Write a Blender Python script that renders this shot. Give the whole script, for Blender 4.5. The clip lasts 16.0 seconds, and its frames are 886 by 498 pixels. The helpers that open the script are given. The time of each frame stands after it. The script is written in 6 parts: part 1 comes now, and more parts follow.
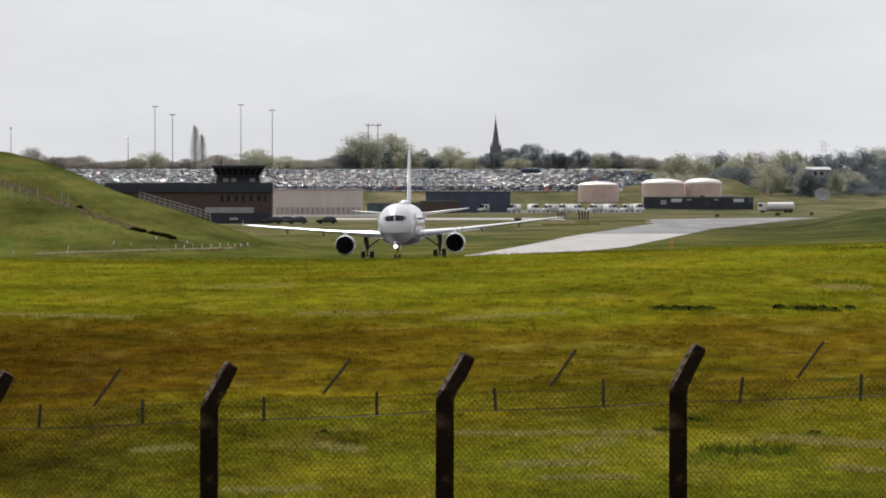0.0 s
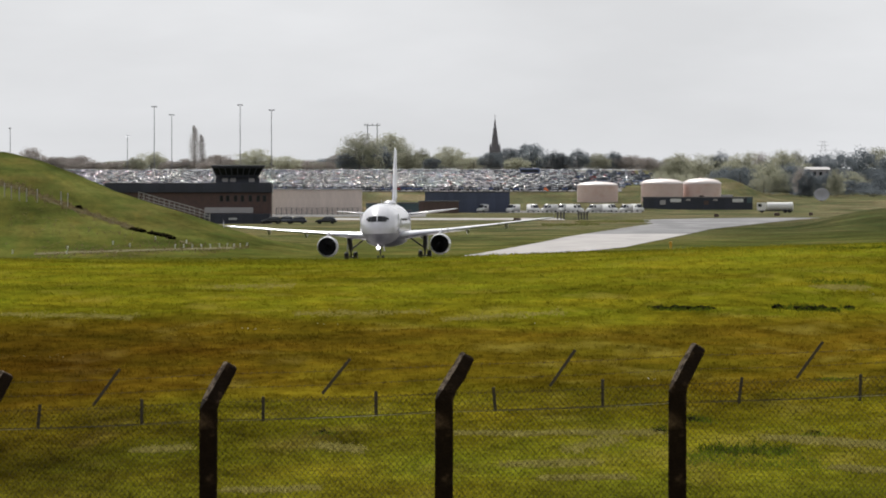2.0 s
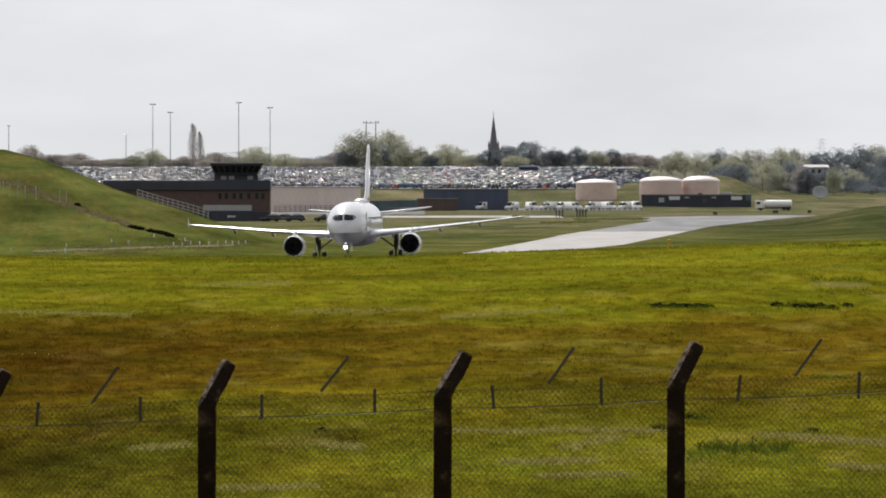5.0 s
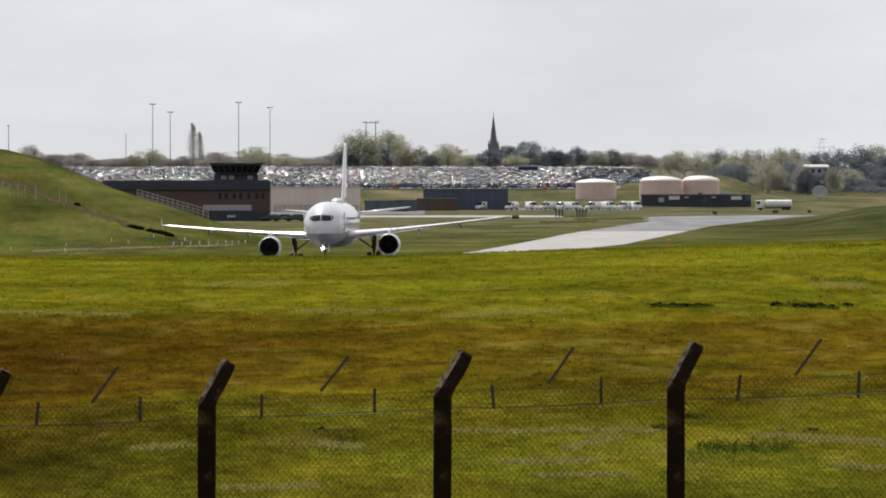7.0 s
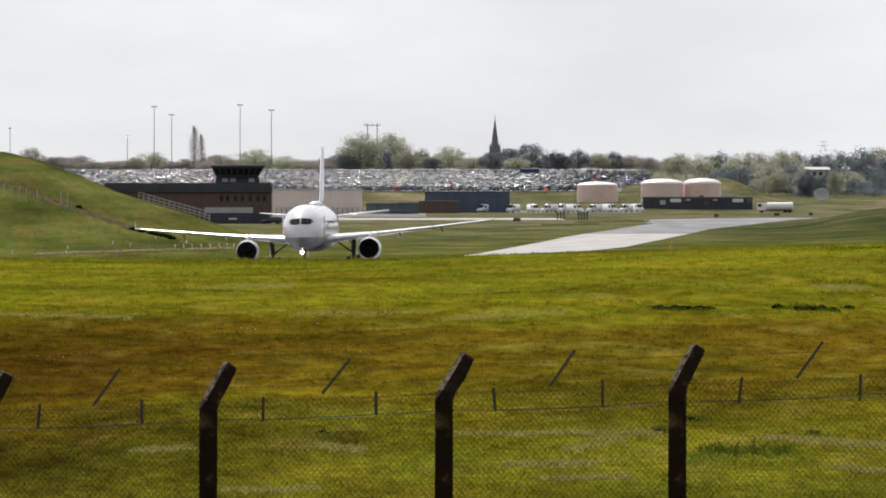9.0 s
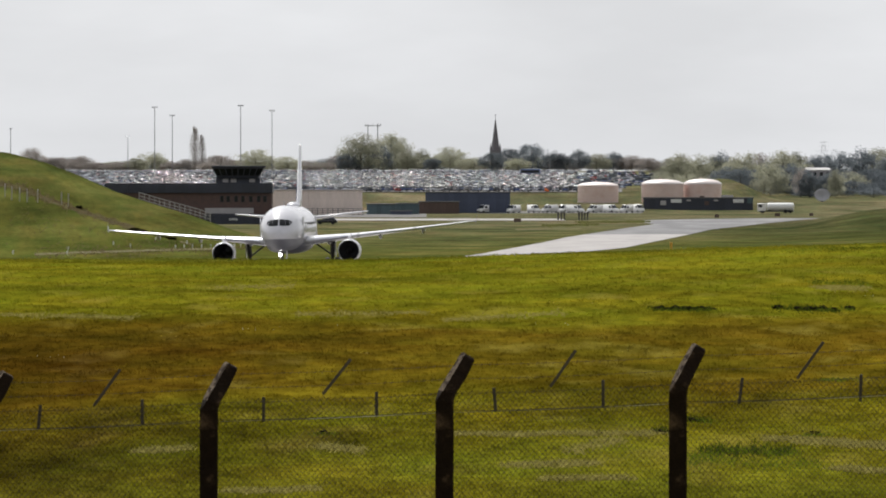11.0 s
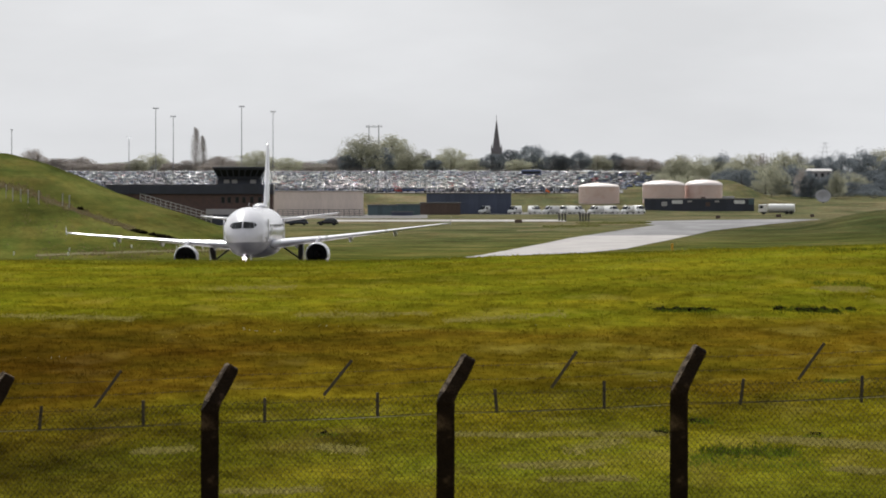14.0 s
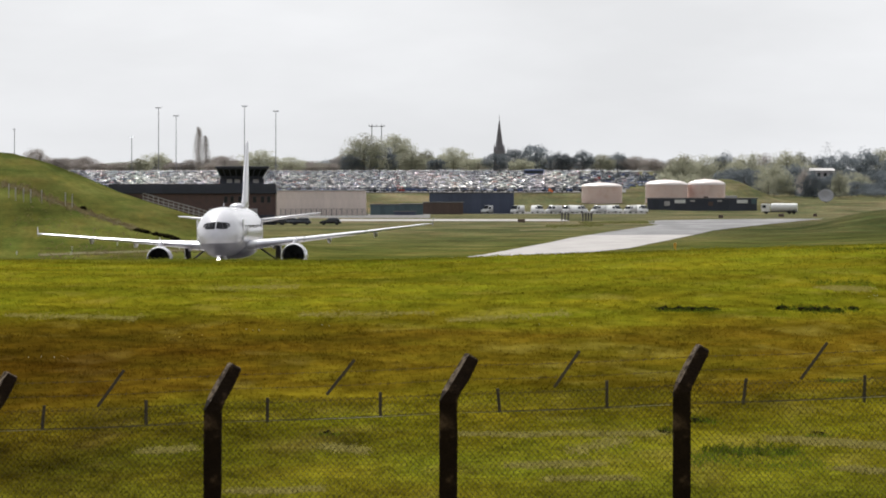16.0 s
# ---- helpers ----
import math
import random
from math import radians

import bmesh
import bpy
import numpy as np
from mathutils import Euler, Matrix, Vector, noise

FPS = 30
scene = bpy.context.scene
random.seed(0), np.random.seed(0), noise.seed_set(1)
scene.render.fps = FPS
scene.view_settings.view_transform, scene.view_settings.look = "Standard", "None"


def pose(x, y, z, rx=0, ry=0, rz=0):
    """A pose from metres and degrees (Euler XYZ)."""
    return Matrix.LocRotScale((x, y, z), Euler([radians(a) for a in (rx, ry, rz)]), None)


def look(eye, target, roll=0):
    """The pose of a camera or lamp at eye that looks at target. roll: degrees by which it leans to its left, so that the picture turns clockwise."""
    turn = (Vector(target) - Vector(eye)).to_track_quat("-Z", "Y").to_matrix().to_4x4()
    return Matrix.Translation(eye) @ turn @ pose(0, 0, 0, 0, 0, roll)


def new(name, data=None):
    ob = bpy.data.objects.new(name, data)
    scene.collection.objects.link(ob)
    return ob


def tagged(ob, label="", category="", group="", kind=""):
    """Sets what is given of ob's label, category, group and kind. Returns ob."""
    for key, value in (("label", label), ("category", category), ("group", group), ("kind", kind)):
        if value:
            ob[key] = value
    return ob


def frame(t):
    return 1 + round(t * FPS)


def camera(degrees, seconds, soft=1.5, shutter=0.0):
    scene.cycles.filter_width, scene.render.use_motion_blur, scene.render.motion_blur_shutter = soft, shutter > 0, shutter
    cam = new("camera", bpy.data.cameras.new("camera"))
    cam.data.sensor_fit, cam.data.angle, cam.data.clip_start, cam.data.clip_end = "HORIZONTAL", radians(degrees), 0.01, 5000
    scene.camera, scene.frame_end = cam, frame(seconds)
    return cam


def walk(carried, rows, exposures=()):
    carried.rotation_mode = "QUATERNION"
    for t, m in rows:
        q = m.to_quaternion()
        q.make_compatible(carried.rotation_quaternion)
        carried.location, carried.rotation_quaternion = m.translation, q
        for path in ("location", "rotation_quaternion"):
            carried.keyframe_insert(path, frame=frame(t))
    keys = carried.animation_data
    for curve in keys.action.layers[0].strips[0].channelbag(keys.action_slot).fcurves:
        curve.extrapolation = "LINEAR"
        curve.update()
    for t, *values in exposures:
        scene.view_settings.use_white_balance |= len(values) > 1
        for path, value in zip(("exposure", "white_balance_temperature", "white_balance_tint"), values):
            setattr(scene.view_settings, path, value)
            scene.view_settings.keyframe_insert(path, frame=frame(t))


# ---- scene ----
# a long lens on a tripod, trembling a little
EYE = (0.0, 0.0, 5.95)
cam = camera(4.490, 16.0, soft=1.9)
TREMBLE = (  # seconds, tilt, turn in degrees
    (0, 89.7729, 0.0037),
    (0.5, 89.7732, 0.0037),
    (1, 89.7773, 0.0040),
    (1.5, 89.7776, 0.0006),
    (2, 89.7732, 0.0000),
    (2.5, 89.7723, -0.0034),
    (3, 89.7688, -0.0006),
    (3.5, 89.7688, 0.0000),
    (4, 89.7654, -0.0037),
    (6.5, 89.7600, -0.0081),
    (7, 89.7600, -0.0078),
    (7.5, 89.7606, -0.0040),
    (8, 89.7645, 0.0000),
    (8.5, 89.7688, 0.0046),
    (9, 89.7732, -0.0003),
    (11.5, 89.7773, 0.0034),
    (12, 89.7816, 0.0043),
    (12.5, 89.7870, 0.0046),
    (13, 89.7906, 0.0009),
    (13.5, 89.7863, 0.0003),
    (14, 89.7810, 0.0077),
    (14.5, 89.7776, 0.0054),
    (15, 89.7743, 0.0141),
    (15.5, 89.7776, 0.0215),
    (16, 89.7786, 0.0218),
)
EXPOSURES = ((0, -0.135), (0.5, 0.035), (1, -0.135), (1.5, 0.035), (2, -0.135), (2.5, 0.035), (3, -0.135), (3.5, 0.035), (4, -0.135), (6.5, 0.035), (7, -0.135), (7.5, -0.135), (8, 0.035), (8.5, -0.135), (9, 0.035), (11.5, -0.135), (12, -0.135), (12.5, 0.035), (13, -0.135), (13.5, 0.035), (14, -0.135), (14.5, -0.135), (15, 0.035), (15.5, -0.135), (16, 0.035))
walk(cam, [(t, pose(*EYE, rx, 0, rz)) for t, rx, rz in TREMBLE], EXPOSURES)

# ---- world and sun ----
SUN_ELEVATION, SUN_AZIMUTH = 47.0, -15.0   # azimuth from +Y towards +X
sun_way = Vector((math.sin(radians(SUN_AZIMUTH)) * math.cos(radians(SUN_ELEVATION)),
                  math.cos(radians(SUN_AZIMUTH)) * math.cos(radians(SUN_ELEVATION)), math.sin(radians(SUN_ELEVATION))))
world = bpy.data.worlds.new("sky")
scene.world = world
world.use_nodes = True
wt = world.node_tree
wt.nodes.clear()
w_out = wt.nodes.new("ShaderNodeOutputWorld")
w_bg = wt.nodes.new("ShaderNodeBackground")
w_sky = wt.nodes.new("ShaderNodeTexSky")
w_sky.sky_type, w_sky.sun_disc = "NISHITA", False
w_sky.sun_elevation, w_sky.sun_rotation = radians(SUN_ELEVATION), radians(SUN_AZIMUTH)
w_sky.air_density, w_sky.dust_density, w_sky.ozone_density = 1.0, 4.0, 1.0
# a thin white veil of cloud, brighter round the sun, over most of the blue, with soft drifts in it
N, L = wt.nodes.new, wt.links.new
w_hsv = N("ShaderNodeHueSaturation")
w_hsv.inputs["Saturation"].default_value = 0.3
w_co = N("ShaderNodeTexCoord")
w_dot = N("ShaderNodeVectorMath")
w_dot.operation = "DOT_PRODUCT"
w_dot.inputs[1].default_value = sun_way
w_aur = N("ShaderNodeValToRGB")
aureole = ((0.0, 2.3), (0.3, 2.9), (0.7, 4.9), (0.84, 6.1), (0.95, 7.4), (1.0, 10.0))
while len(w_aur.color_ramp.elements) < len(aureole):
    w_aur.color_ramp.elements.new(0.5)
for e, (at, c) in zip(w_aur.color_ramp.elements, aureole):
    e.position, e.color = at, (c * 0.95, c * 0.968, c, 1)
w_half = N("ShaderNodeMapRange")
w_half.inputs["From Min"].default_value = -1.0
w_map = N("ShaderNodeMapping")
w_map.inputs["Scale"].default_value = (26, 26, 90)
w_map.inputs["Location"].default_value = (3.2, 0.0, 1.1)
w_no = N("ShaderNodeTexNoise")
w_no.inputs["Scale"].default_value, w_no.inputs["Detail"].default_value, w_no.inputs["Roughness"].default_value = 1.0, 7, 0.5
w_ramp = N("ShaderNodeMapRange")
for k, v in (("From Min", 0.35), ("From Max", 0.75), ("To Min", 0.94), ("To Max", 1.12)):
    w_ramp.inputs[k].default_value = v
w_veil = N("ShaderNodeMix")
w_veil.data_type = "RGBA"
w_veil.inputs["Factor"].default_value = 0.88
w_mul = N("ShaderNodeMix")
w_mul.data_type, w_mul.blend_type = "RGBA", "MULTIPLY"
w_mul.inputs["Factor"].default_value = 1.0
L(w_sky.outputs[0], w_hsv.inputs["Color"])
L(w_co.outputs["Generated"], w_dot.inputs[0])
L(w_dot.outputs["Value"], w_half.inputs["Value"])
L(w_half.outputs[0], w_aur.inputs["Fac"])
L(w_hsv.outputs[0], w_veil.inputs[6])
L(w_aur.outputs["Color"], w_veil.inputs[7])
L(w_co.outputs["Generated"], w_map.inputs["Vector"])
L(w_map.outputs[0], w_no.inputs["Vector"])
L(w_no.outputs["Fac"], w_ramp.inputs["Value"])
L(w_veil.outputs[2], w_mul.inputs[6])
L(w_ramp.outputs[0], w_mul.inputs[7])
L(w_mul.outputs[2], w_bg.inputs["Color"])
w_bg.inputs["Strength"].default_value = 0.15
L(w_bg.outputs[0], w_out.inputs[0])

sun = new("sun", bpy.data.lights.new("sun", "SUN"))
sun.data.energy, sun.data.angle, sun.data.color = 3.8, radians(0.6), (1.0, 0.965, 0.90)
sun.matrix_world = look(sun_way * 50, (0, 0, 0))
scene.view_settings.exposure = 0.0


# ---- materials ----
def mat(name, colour, rough=0.6, metal=0.0, vary=0.12, scale=2.0, stretch=(1, 1, 1), bump=0.0, coat=0.0, dirt=None, dirt_at=0.6, rand=0.0, spec=0.5):
    """Principled material with grain at two scales, an optional second colour in patches, and a value that differs per object."""
    m = bpy.data.materials.new(name)
    m.use_nodes = True
    nt = m.node_tree
    b = nt.nodes["Principled BSDF"]
    b.inputs["Roughness"].default_value, b.inputs["Metallic"].default_value = rough, metal
    b.inputs["Coat Weight"].default_value = coat
    b.inputs["Specular IOR Level"].default_value = spec
    co = nt.nodes.new("ShaderNodeTexCoord")
    mp = nt.nodes.new("ShaderNodeMapping")
    mp.inputs["Scale"].default_value = stretch
    nt.links.new(co.outputs["Object"], mp.inputs["Vector"])
    fine, wide = nt.nodes.new("ShaderNodeTexNoise"), nt.nodes.new("ShaderNodeTexNoise")
    fine.inputs["Scale"].default_value, fine.inputs["Detail"].default_value = scale * 7, 5
    wide.inputs["Scale"].default_value, wide.inputs["Detail"].default_value = scale, 4
    for n in (fine, wide):
        nt.links.new(mp.outputs[0], n.inputs["Vector"])
    add = nt.nodes.new("ShaderNodeMath")
    add.operation = "ADD"
    nt.links.new(fine.outputs["Fac"], add.inputs[0])
    nt.links.new(wide.outputs["Fac"], add.inputs[1])
    rng = nt.nodes.new("ShaderNodeMapRange")
    for k, v in (("From Min", 0.6), ("From Max", 1.4), ("To Min", 1 - vary), ("To Max", 1 + vary)):
        rng.inputs[k].default_value = v
    nt.links.new(add.outputs[0], rng.inputs["Value"])
    base = nt.nodes.new("ShaderNodeMix")
    base.data_type = "RGBA"
    base.inputs[6].default_value = (*colour, 1)
    base.inputs[7].default_value = (*(dirt or colour), 1)
    cut = nt.nodes.new("ShaderNodeMapRange")
    cut.inputs["From Min"].default_value, cut.inputs["From Max"].default_value = dirt_at - 0.1, dirt_at + 0.1
    nt.links.new(wide.outputs["Fac"], cut.inputs["Value"])
    nt.links.new(cut.outputs[0], base.inputs["Factor"])
    mul = nt.nodes.new("ShaderNodeMix")
    mul.data_type, mul.blend_type = "RGBA", "MULTIPLY"
    mul.inputs["Factor"].default_value = 1
    nt.links.new(base.outputs[2], mul.inputs[6])
    nt.links.new(rng.outputs[0], mul.inputs[7])
    last = mul.outputs[2]
    if rand:
        info = nt.nodes.new("ShaderNodeObjectInfo")
        r2 = nt.nodes.new("ShaderNodeMapRange")
        r2.inputs["To Min"].default_value, r2.inputs["To Max"].default_value = 1 - rand, 1 + rand
        nt.links.new(info.outputs["Random"], r2.inputs["Value"])
        m2 = nt.nodes.new("ShaderNodeMix")
        m2.data_type, m2.blend_type = "RGBA", "MULTIPLY"
        m2.inputs["Factor"].default_value = 1
        nt.links.new(last, m2.inputs[6])
        nt.links.new(r2.outputs[0], m2.inputs[7])
        last = m2.outputs[2]
    nt.links.new(last, b.inputs["Base Color"])
    if bump:
        bp = nt.nodes.new("ShaderNodeBump")
        bp.inputs["Strength"].default_value, bp.inputs["Distance"].default_value = bump, 0.02
        nt.links.new(add.outputs[0], bp.inputs["Height"])
        nt.links.new(bp.outputs[0], b.inputs["Normal"])
    return m


def glow(name, colour, strength):
    m = bpy.data.materials.new(name)
    m.use_nodes = True
    b = m.node_tree.nodes["Principled BSDF"]
    b.inputs["Base Color"].default_value = (*colour, 1)
    b.inputs["Emission Color"].default_value, b.inputs["Emission Strength"].default_value = (*colour, 1), strength
    return m


def grass_material(name, blades):
    """Sward whose colour goes in belts across the field (lush, dry and weedy), with patches and grain; blades let light through."""
    m = bpy.data.materials.new(name)
    m.use_nodes = True
    nt = m.node_tree
    nt.nodes.clear()
    N, L = nt.nodes.new, nt.links.new
    out = N("ShaderNodeOutputMaterial")
    geo = N("ShaderNodeNewGeometry")
    sep = N("ShaderNodeSeparateXYZ")
    L(geo.outputs["Position"], sep.inputs[0])
    # belts along the depth of the field, their edges wandering
    mp = N("ShaderNodeMapping")
    mp.inputs["Scale"].default_value = (0.09, 0.022, 0.0)
    L(geo.outputs["Position"], mp.inputs["Vector"])
    drift = N("ShaderNodeTexNoise")
    drift.inputs["Scale"].default_value, drift.inputs["Detail"].default_value = 1.0, 5
    L(mp.outputs[0], drift.inputs["Vector"])
    off = N("ShaderNodeMath")
    off.operation = "MULTIPLY_ADD"
    off.inputs[1].default_value, off.inputs[2].default_value = 70.0, -35.0
    L(drift.outputs["Fac"], off.inputs[0])
    where = N("ShaderNodeMath")
    where.operation = "ADD"
    L(sep.outputs["Y"], where.inputs[0])
    L(off.outputs[0], where.inputs[1])
    span = N("ShaderNodeMapRange")
    span.inputs["From Min"].default_value, span.inputs["From Max"].default_value = 150, 650
    L(where.outputs[0], span.inputs["Value"])
    belts = N("ShaderNodeValToRGB")
    stops = ((0.0, (0.118, 0.117, 0.009)), (0.14, (0.116, 0.108, 0.006)), (0.20, (0.117, 0.088, 0.006)), (0.36, (0.108, 0.076, 0.006)),
             (0.41, (0.112, 0.092, 0.006)), (0.46, (0.127, 0.120, 0.007)), (0.86, (0.146, 0.142, 0.009)), (0.97, (0.10, 0.104, 0.012)), (1.0, (0.086, 0.095, 0.020)))
    while len(belts.color_ramp.elements) < len(stops):
        belts.color_ramp.elements.new(0.5)
    for e, (at, c) in zip(belts.color_ramp.elements, stops):
        e.position, e.color = at, (*c, 1)
    L(span.outputs[0], belts.inputs["Fac"])
    # distance haze painted in: grass turns greyer towards the airfield's far side
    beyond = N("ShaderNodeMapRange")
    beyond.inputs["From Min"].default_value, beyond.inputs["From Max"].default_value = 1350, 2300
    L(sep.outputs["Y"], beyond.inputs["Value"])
    hazed = N("ShaderNodeMix")
    hazed.data_type = "RGBA"
    hazed.inputs[7].default_value = (0.120, 0.119, 0.060, 1)
    L(beyond.outputs[0], hazed.inputs["Factor"])
    L(belts.outputs["Color"], hazed.inputs[6])
    # patches and streaks
    mp2 = N("ShaderNodeMapping")
    mp2.inputs["Scale"].default_value = (1.0, 0.10, 0.3)
    L(geo.outputs["Position"], mp2.inputs["Vector"])
    patch = N("ShaderNodeTexNoise")
    patch.inputs["Scale"].default_value, patch.inputs["Detail"].default_value, patch.inputs["Roughness"].default_value = 1.0, 8, 0.65
    L(mp2.outputs[0], patch.inputs["Vector"])
    lift = N("ShaderNodeMapRange")
    for k, v in (("From Min", 0.3), ("From Max", 0.7), ("To Min", 0.5), ("To Max", 1.45)):
        lift.inputs[k].default_value = v
    L(patch.outputs["Fac"], lift.inputs["Value"])
    # the mown airfield beyond is more even than the meadow
    even = N("ShaderNodeMapRange")
    for k, v in (("From Min", 330), ("From Max", 640), ("To Min", 1.0), ("To Max", 0.3)):
        even.inputs[k].default_value = v
    L(sep.outputs["Y"], even.inputs["Value"])
    mul = N("ShaderNodeMix")
    mul.data_type, mul.blend_type = "RGBA", "MULTIPLY"
    L(even.outputs[0], mul.inputs["Factor"])
    L(hazed.outputs[2], mul.inputs[6])
    L(lift.outputs[0], mul.inputs[7])
    # broad lighter and darker stretches
    mp4 = N("ShaderNodeMapping")
    mp4.inputs["Scale"].default_value = (0.11, 0.03, 0.06)
    mp4.inputs["Location"].default_value = (3.0, 7.0, 0)
    L(geo.outputs["Position"], mp4.inputs["Vector"])
    broad = N("ShaderNodeTexNoise")
    broad.inputs["Scale"].default_value, broad.inputs["Detail"].default_value = 1.0, 6
    L(mp4.outputs[0], broad.inputs["Vector"])
    blift = N("ShaderNodeMapRange")
    for k, v in (("From Min", 0.3), ("From Max", 0.7), ("To Min", 0.58), ("To Max", 1.22)):
        blift.inputs[k].default_value = v
    L(broad.outputs["Fac"], blift.inputs["Value"])
    # grain of single plants
    grain = N("ShaderNodeTexNoise")
    grain.inputs["Scale"].default_value, grain.inputs["Detail"].default_value, grain.inputs["Roughness"].default_value = 1.6, 6, 0.7
    L(geo.outputs["Position"], grain.inputs["Vector"])
    glift = N("ShaderNodeMapRange")
    for k, v in (("From Min", 0.3), ("From Max", 0.7), ("To Min", 0.64), ("To Max", 1.36)):
        glift.inputs[k].default_value = v
    L(grain.outputs["Fac"], glift.inputs["Value"])
    both = N("ShaderNodeMath")
    both.operation = "MULTIPLY"
    L(blift.outputs[0], both.inputs[0])
    L(glift.outputs[0], both.inputs[1])
    mulb = N("ShaderNodeMix")
    mulb.data_type, mulb.blend_type = "RGBA", "MULTIPLY"
    mulb.inputs["Factor"].default_value = 1
    L(mul.outputs[2], mulb.inputs[6])
    L(both.outputs[0], mulb.inputs[7])
    mul = mulb
    # reddish sorrel and greener sward in patches
    mp5 = N("ShaderNodeMapping")
    mp5.inputs["Scale"].default_value = (0.3, 0.045, 0.15)
    mp5.inputs["Location"].default_value = (1.0, 9.0, 0)
    L(geo.outputs["Position"], mp5.inputs["Vector"])
    hue = N("ShaderNodeTexNoise")
    hue.inputs["Scale"].default_value, hue.inputs["Detail"].default_value, hue.inputs["Roughness"].default_value = 1.0, 7, 0.6
    L(mp5.outputs[0], hue.inputs["Vector"])
    tint = N("ShaderNodeValToRGB")
    tint.color_ramp.elements[0].position, tint.color_ramp.elements[0].color = 0.34, (0.74, 0.98, 1.0, 1)
    tint.color_ramp.elements[1].position, tint.color_ramp.elements[1].color = 0.66, (1.16, 0.86, 1.0, 1)
    L(hue.outputs["Fac"], tint.inputs["Fac"])
    mult = N("ShaderNodeMix")
    mult.data_type, mult.blend_type = "RGBA", "MULTIPLY"
    mult.inputs["Factor"].default_value = 0.42
    L(mul.outputs[2], mult.inputs[6])
    L(tint.outputs["Color"], mult.inputs[7])
    mul = mult
    # dry straw here and there
    mp3 = N("ShaderNodeMapping")
    mp3.inputs["Scale"].default_value = (0.6, 0.06, 0.2)
    mp3.inputs["Location"].default_value = (13.0, 4.0, 0)
    L(geo.outputs["Position"], mp3.inputs["Vector"])
    dry = N("ShaderNodeTexNoise")
    dry.inputs["Scale"].default_value, dry.inputs["Detail"].default_value = 1.0, 9
    L(mp3.outputs[0], dry.inputs["Vector"])
    dcut = N("ShaderNodeMapRange")
    for k, v in (("From Min", 0.55), ("From Max", 0.72), ("To Max", 0.5)):
        dcut.inputs[k].default_value = v
    L(dry.outputs["Fac"], dcut.inputs["Value"])
    dmul = N("ShaderNodeMath")
    dmul.operation = "MULTIPLY"
    L(dcut.outputs[0], dmul.inputs[0])
    L(even.outputs[0], dmul.inputs[1])
    straw = N("ShaderNodeMix")
    straw.data_type = "RGBA"
    straw.inputs[7].default_value = (0.23, 0.19, 0.035, 1)
    L(dmul.outputs[0], straw.inputs["Factor"])
    L(mul.outputs[2], straw.inputs[6])
    # dry and green streaks of the mown airfield and its embankment
    mp6 = N("ShaderNodeMapping")
    mp6.inputs["Scale"].default_value = (0.05, 0.010, 0.5)
    mp6.inputs["Location"].default_value = (2.0, 5.0, 0)
    L(geo.outputs["Position"], mp6.inputs["Vector"])
    mown = N("ShaderNodeTexNoise")
    mown.inputs["Scale"].default_value, mown.inputs["Detail"].default_value, mown.inputs["Roughness"].default_value = 1.0, 8, 0.62
    L(mp6.outputs[0], mown.inputs["Vector"])
    mown_tint = N("ShaderNodeValToRGB")
    for k, (at, c) in enumerate(((0.34, (0.52, 0.60, 0.62)), (0.47, (0.90, 0.92, 0.9)), (0.54, (1.15, 1.07, 1.15)), (0.66, (1.5, 1.28, 1.5)))):
        if k > 1:
            mown_tint.color_ramp.elements.new(at)
        mown_tint.color_ramp.elements[k].position, mown_tint.color_ramp.elements[k].color = at, (*c, 1)
    L(mown.outputs["Fac"], mown_tint.inputs["Fac"])
    afield = N("ShaderNodeMapRange")
    for k, v in (("From Min", 700), ("From Max", 950), ("To Min", 0.0), ("To Max", 0.85)):
        afield.inputs[k].default_value = v
    L(sep.outputs["Y"], afield.inputs["Value"])
    mown_mul = N("ShaderNodeMix")
    mown_mul.data_type, mown_mul.blend_type = "RGBA", "MULTIPLY"
    L(afield.outputs[0], mown_mul.inputs["Factor"])
    L(straw.outputs[2], mown_mul.inputs[6])
    L(mown_tint.outputs["Color"], mown_mul.inputs[7])
    # meadow's left side browner, with the lens's falloff towards the edge painted in
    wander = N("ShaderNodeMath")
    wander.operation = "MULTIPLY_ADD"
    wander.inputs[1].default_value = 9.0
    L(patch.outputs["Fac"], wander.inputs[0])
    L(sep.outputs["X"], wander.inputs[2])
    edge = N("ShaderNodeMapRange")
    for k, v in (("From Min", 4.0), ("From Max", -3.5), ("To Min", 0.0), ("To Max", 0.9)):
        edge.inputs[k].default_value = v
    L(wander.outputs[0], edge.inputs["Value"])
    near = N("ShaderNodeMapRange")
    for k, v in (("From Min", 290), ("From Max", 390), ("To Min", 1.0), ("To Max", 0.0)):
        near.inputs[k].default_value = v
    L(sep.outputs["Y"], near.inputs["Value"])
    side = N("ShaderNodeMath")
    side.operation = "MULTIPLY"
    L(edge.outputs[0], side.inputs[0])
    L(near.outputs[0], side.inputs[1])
    brown_falloff = N("ShaderNodeMix")
    brown_falloff.data_type, brown_falloff.blend_type = "RGBA", "MULTIPLY"
    brown_falloff.inputs[7].default_value = (0.48, 0.37, 0.50, 1)
    L(side.outputs[0], brown_falloff.inputs["Factor"])
    L(mown_mul.outputs[2], brown_falloff.inputs[6])
    # shade on the bank's near face beside the taxiway, painted into the grass colour
    bank_x = N("ShaderNodeMapRange")
    for k, v in (("From Min", 57), ("From Max", 72)):
        bank_x.inputs[k].default_value = v
    reach = N("ShaderNodeMath")
    reach.operation = "MULTIPLY_ADD"
    reach.inputs[1].default_value = 40.0
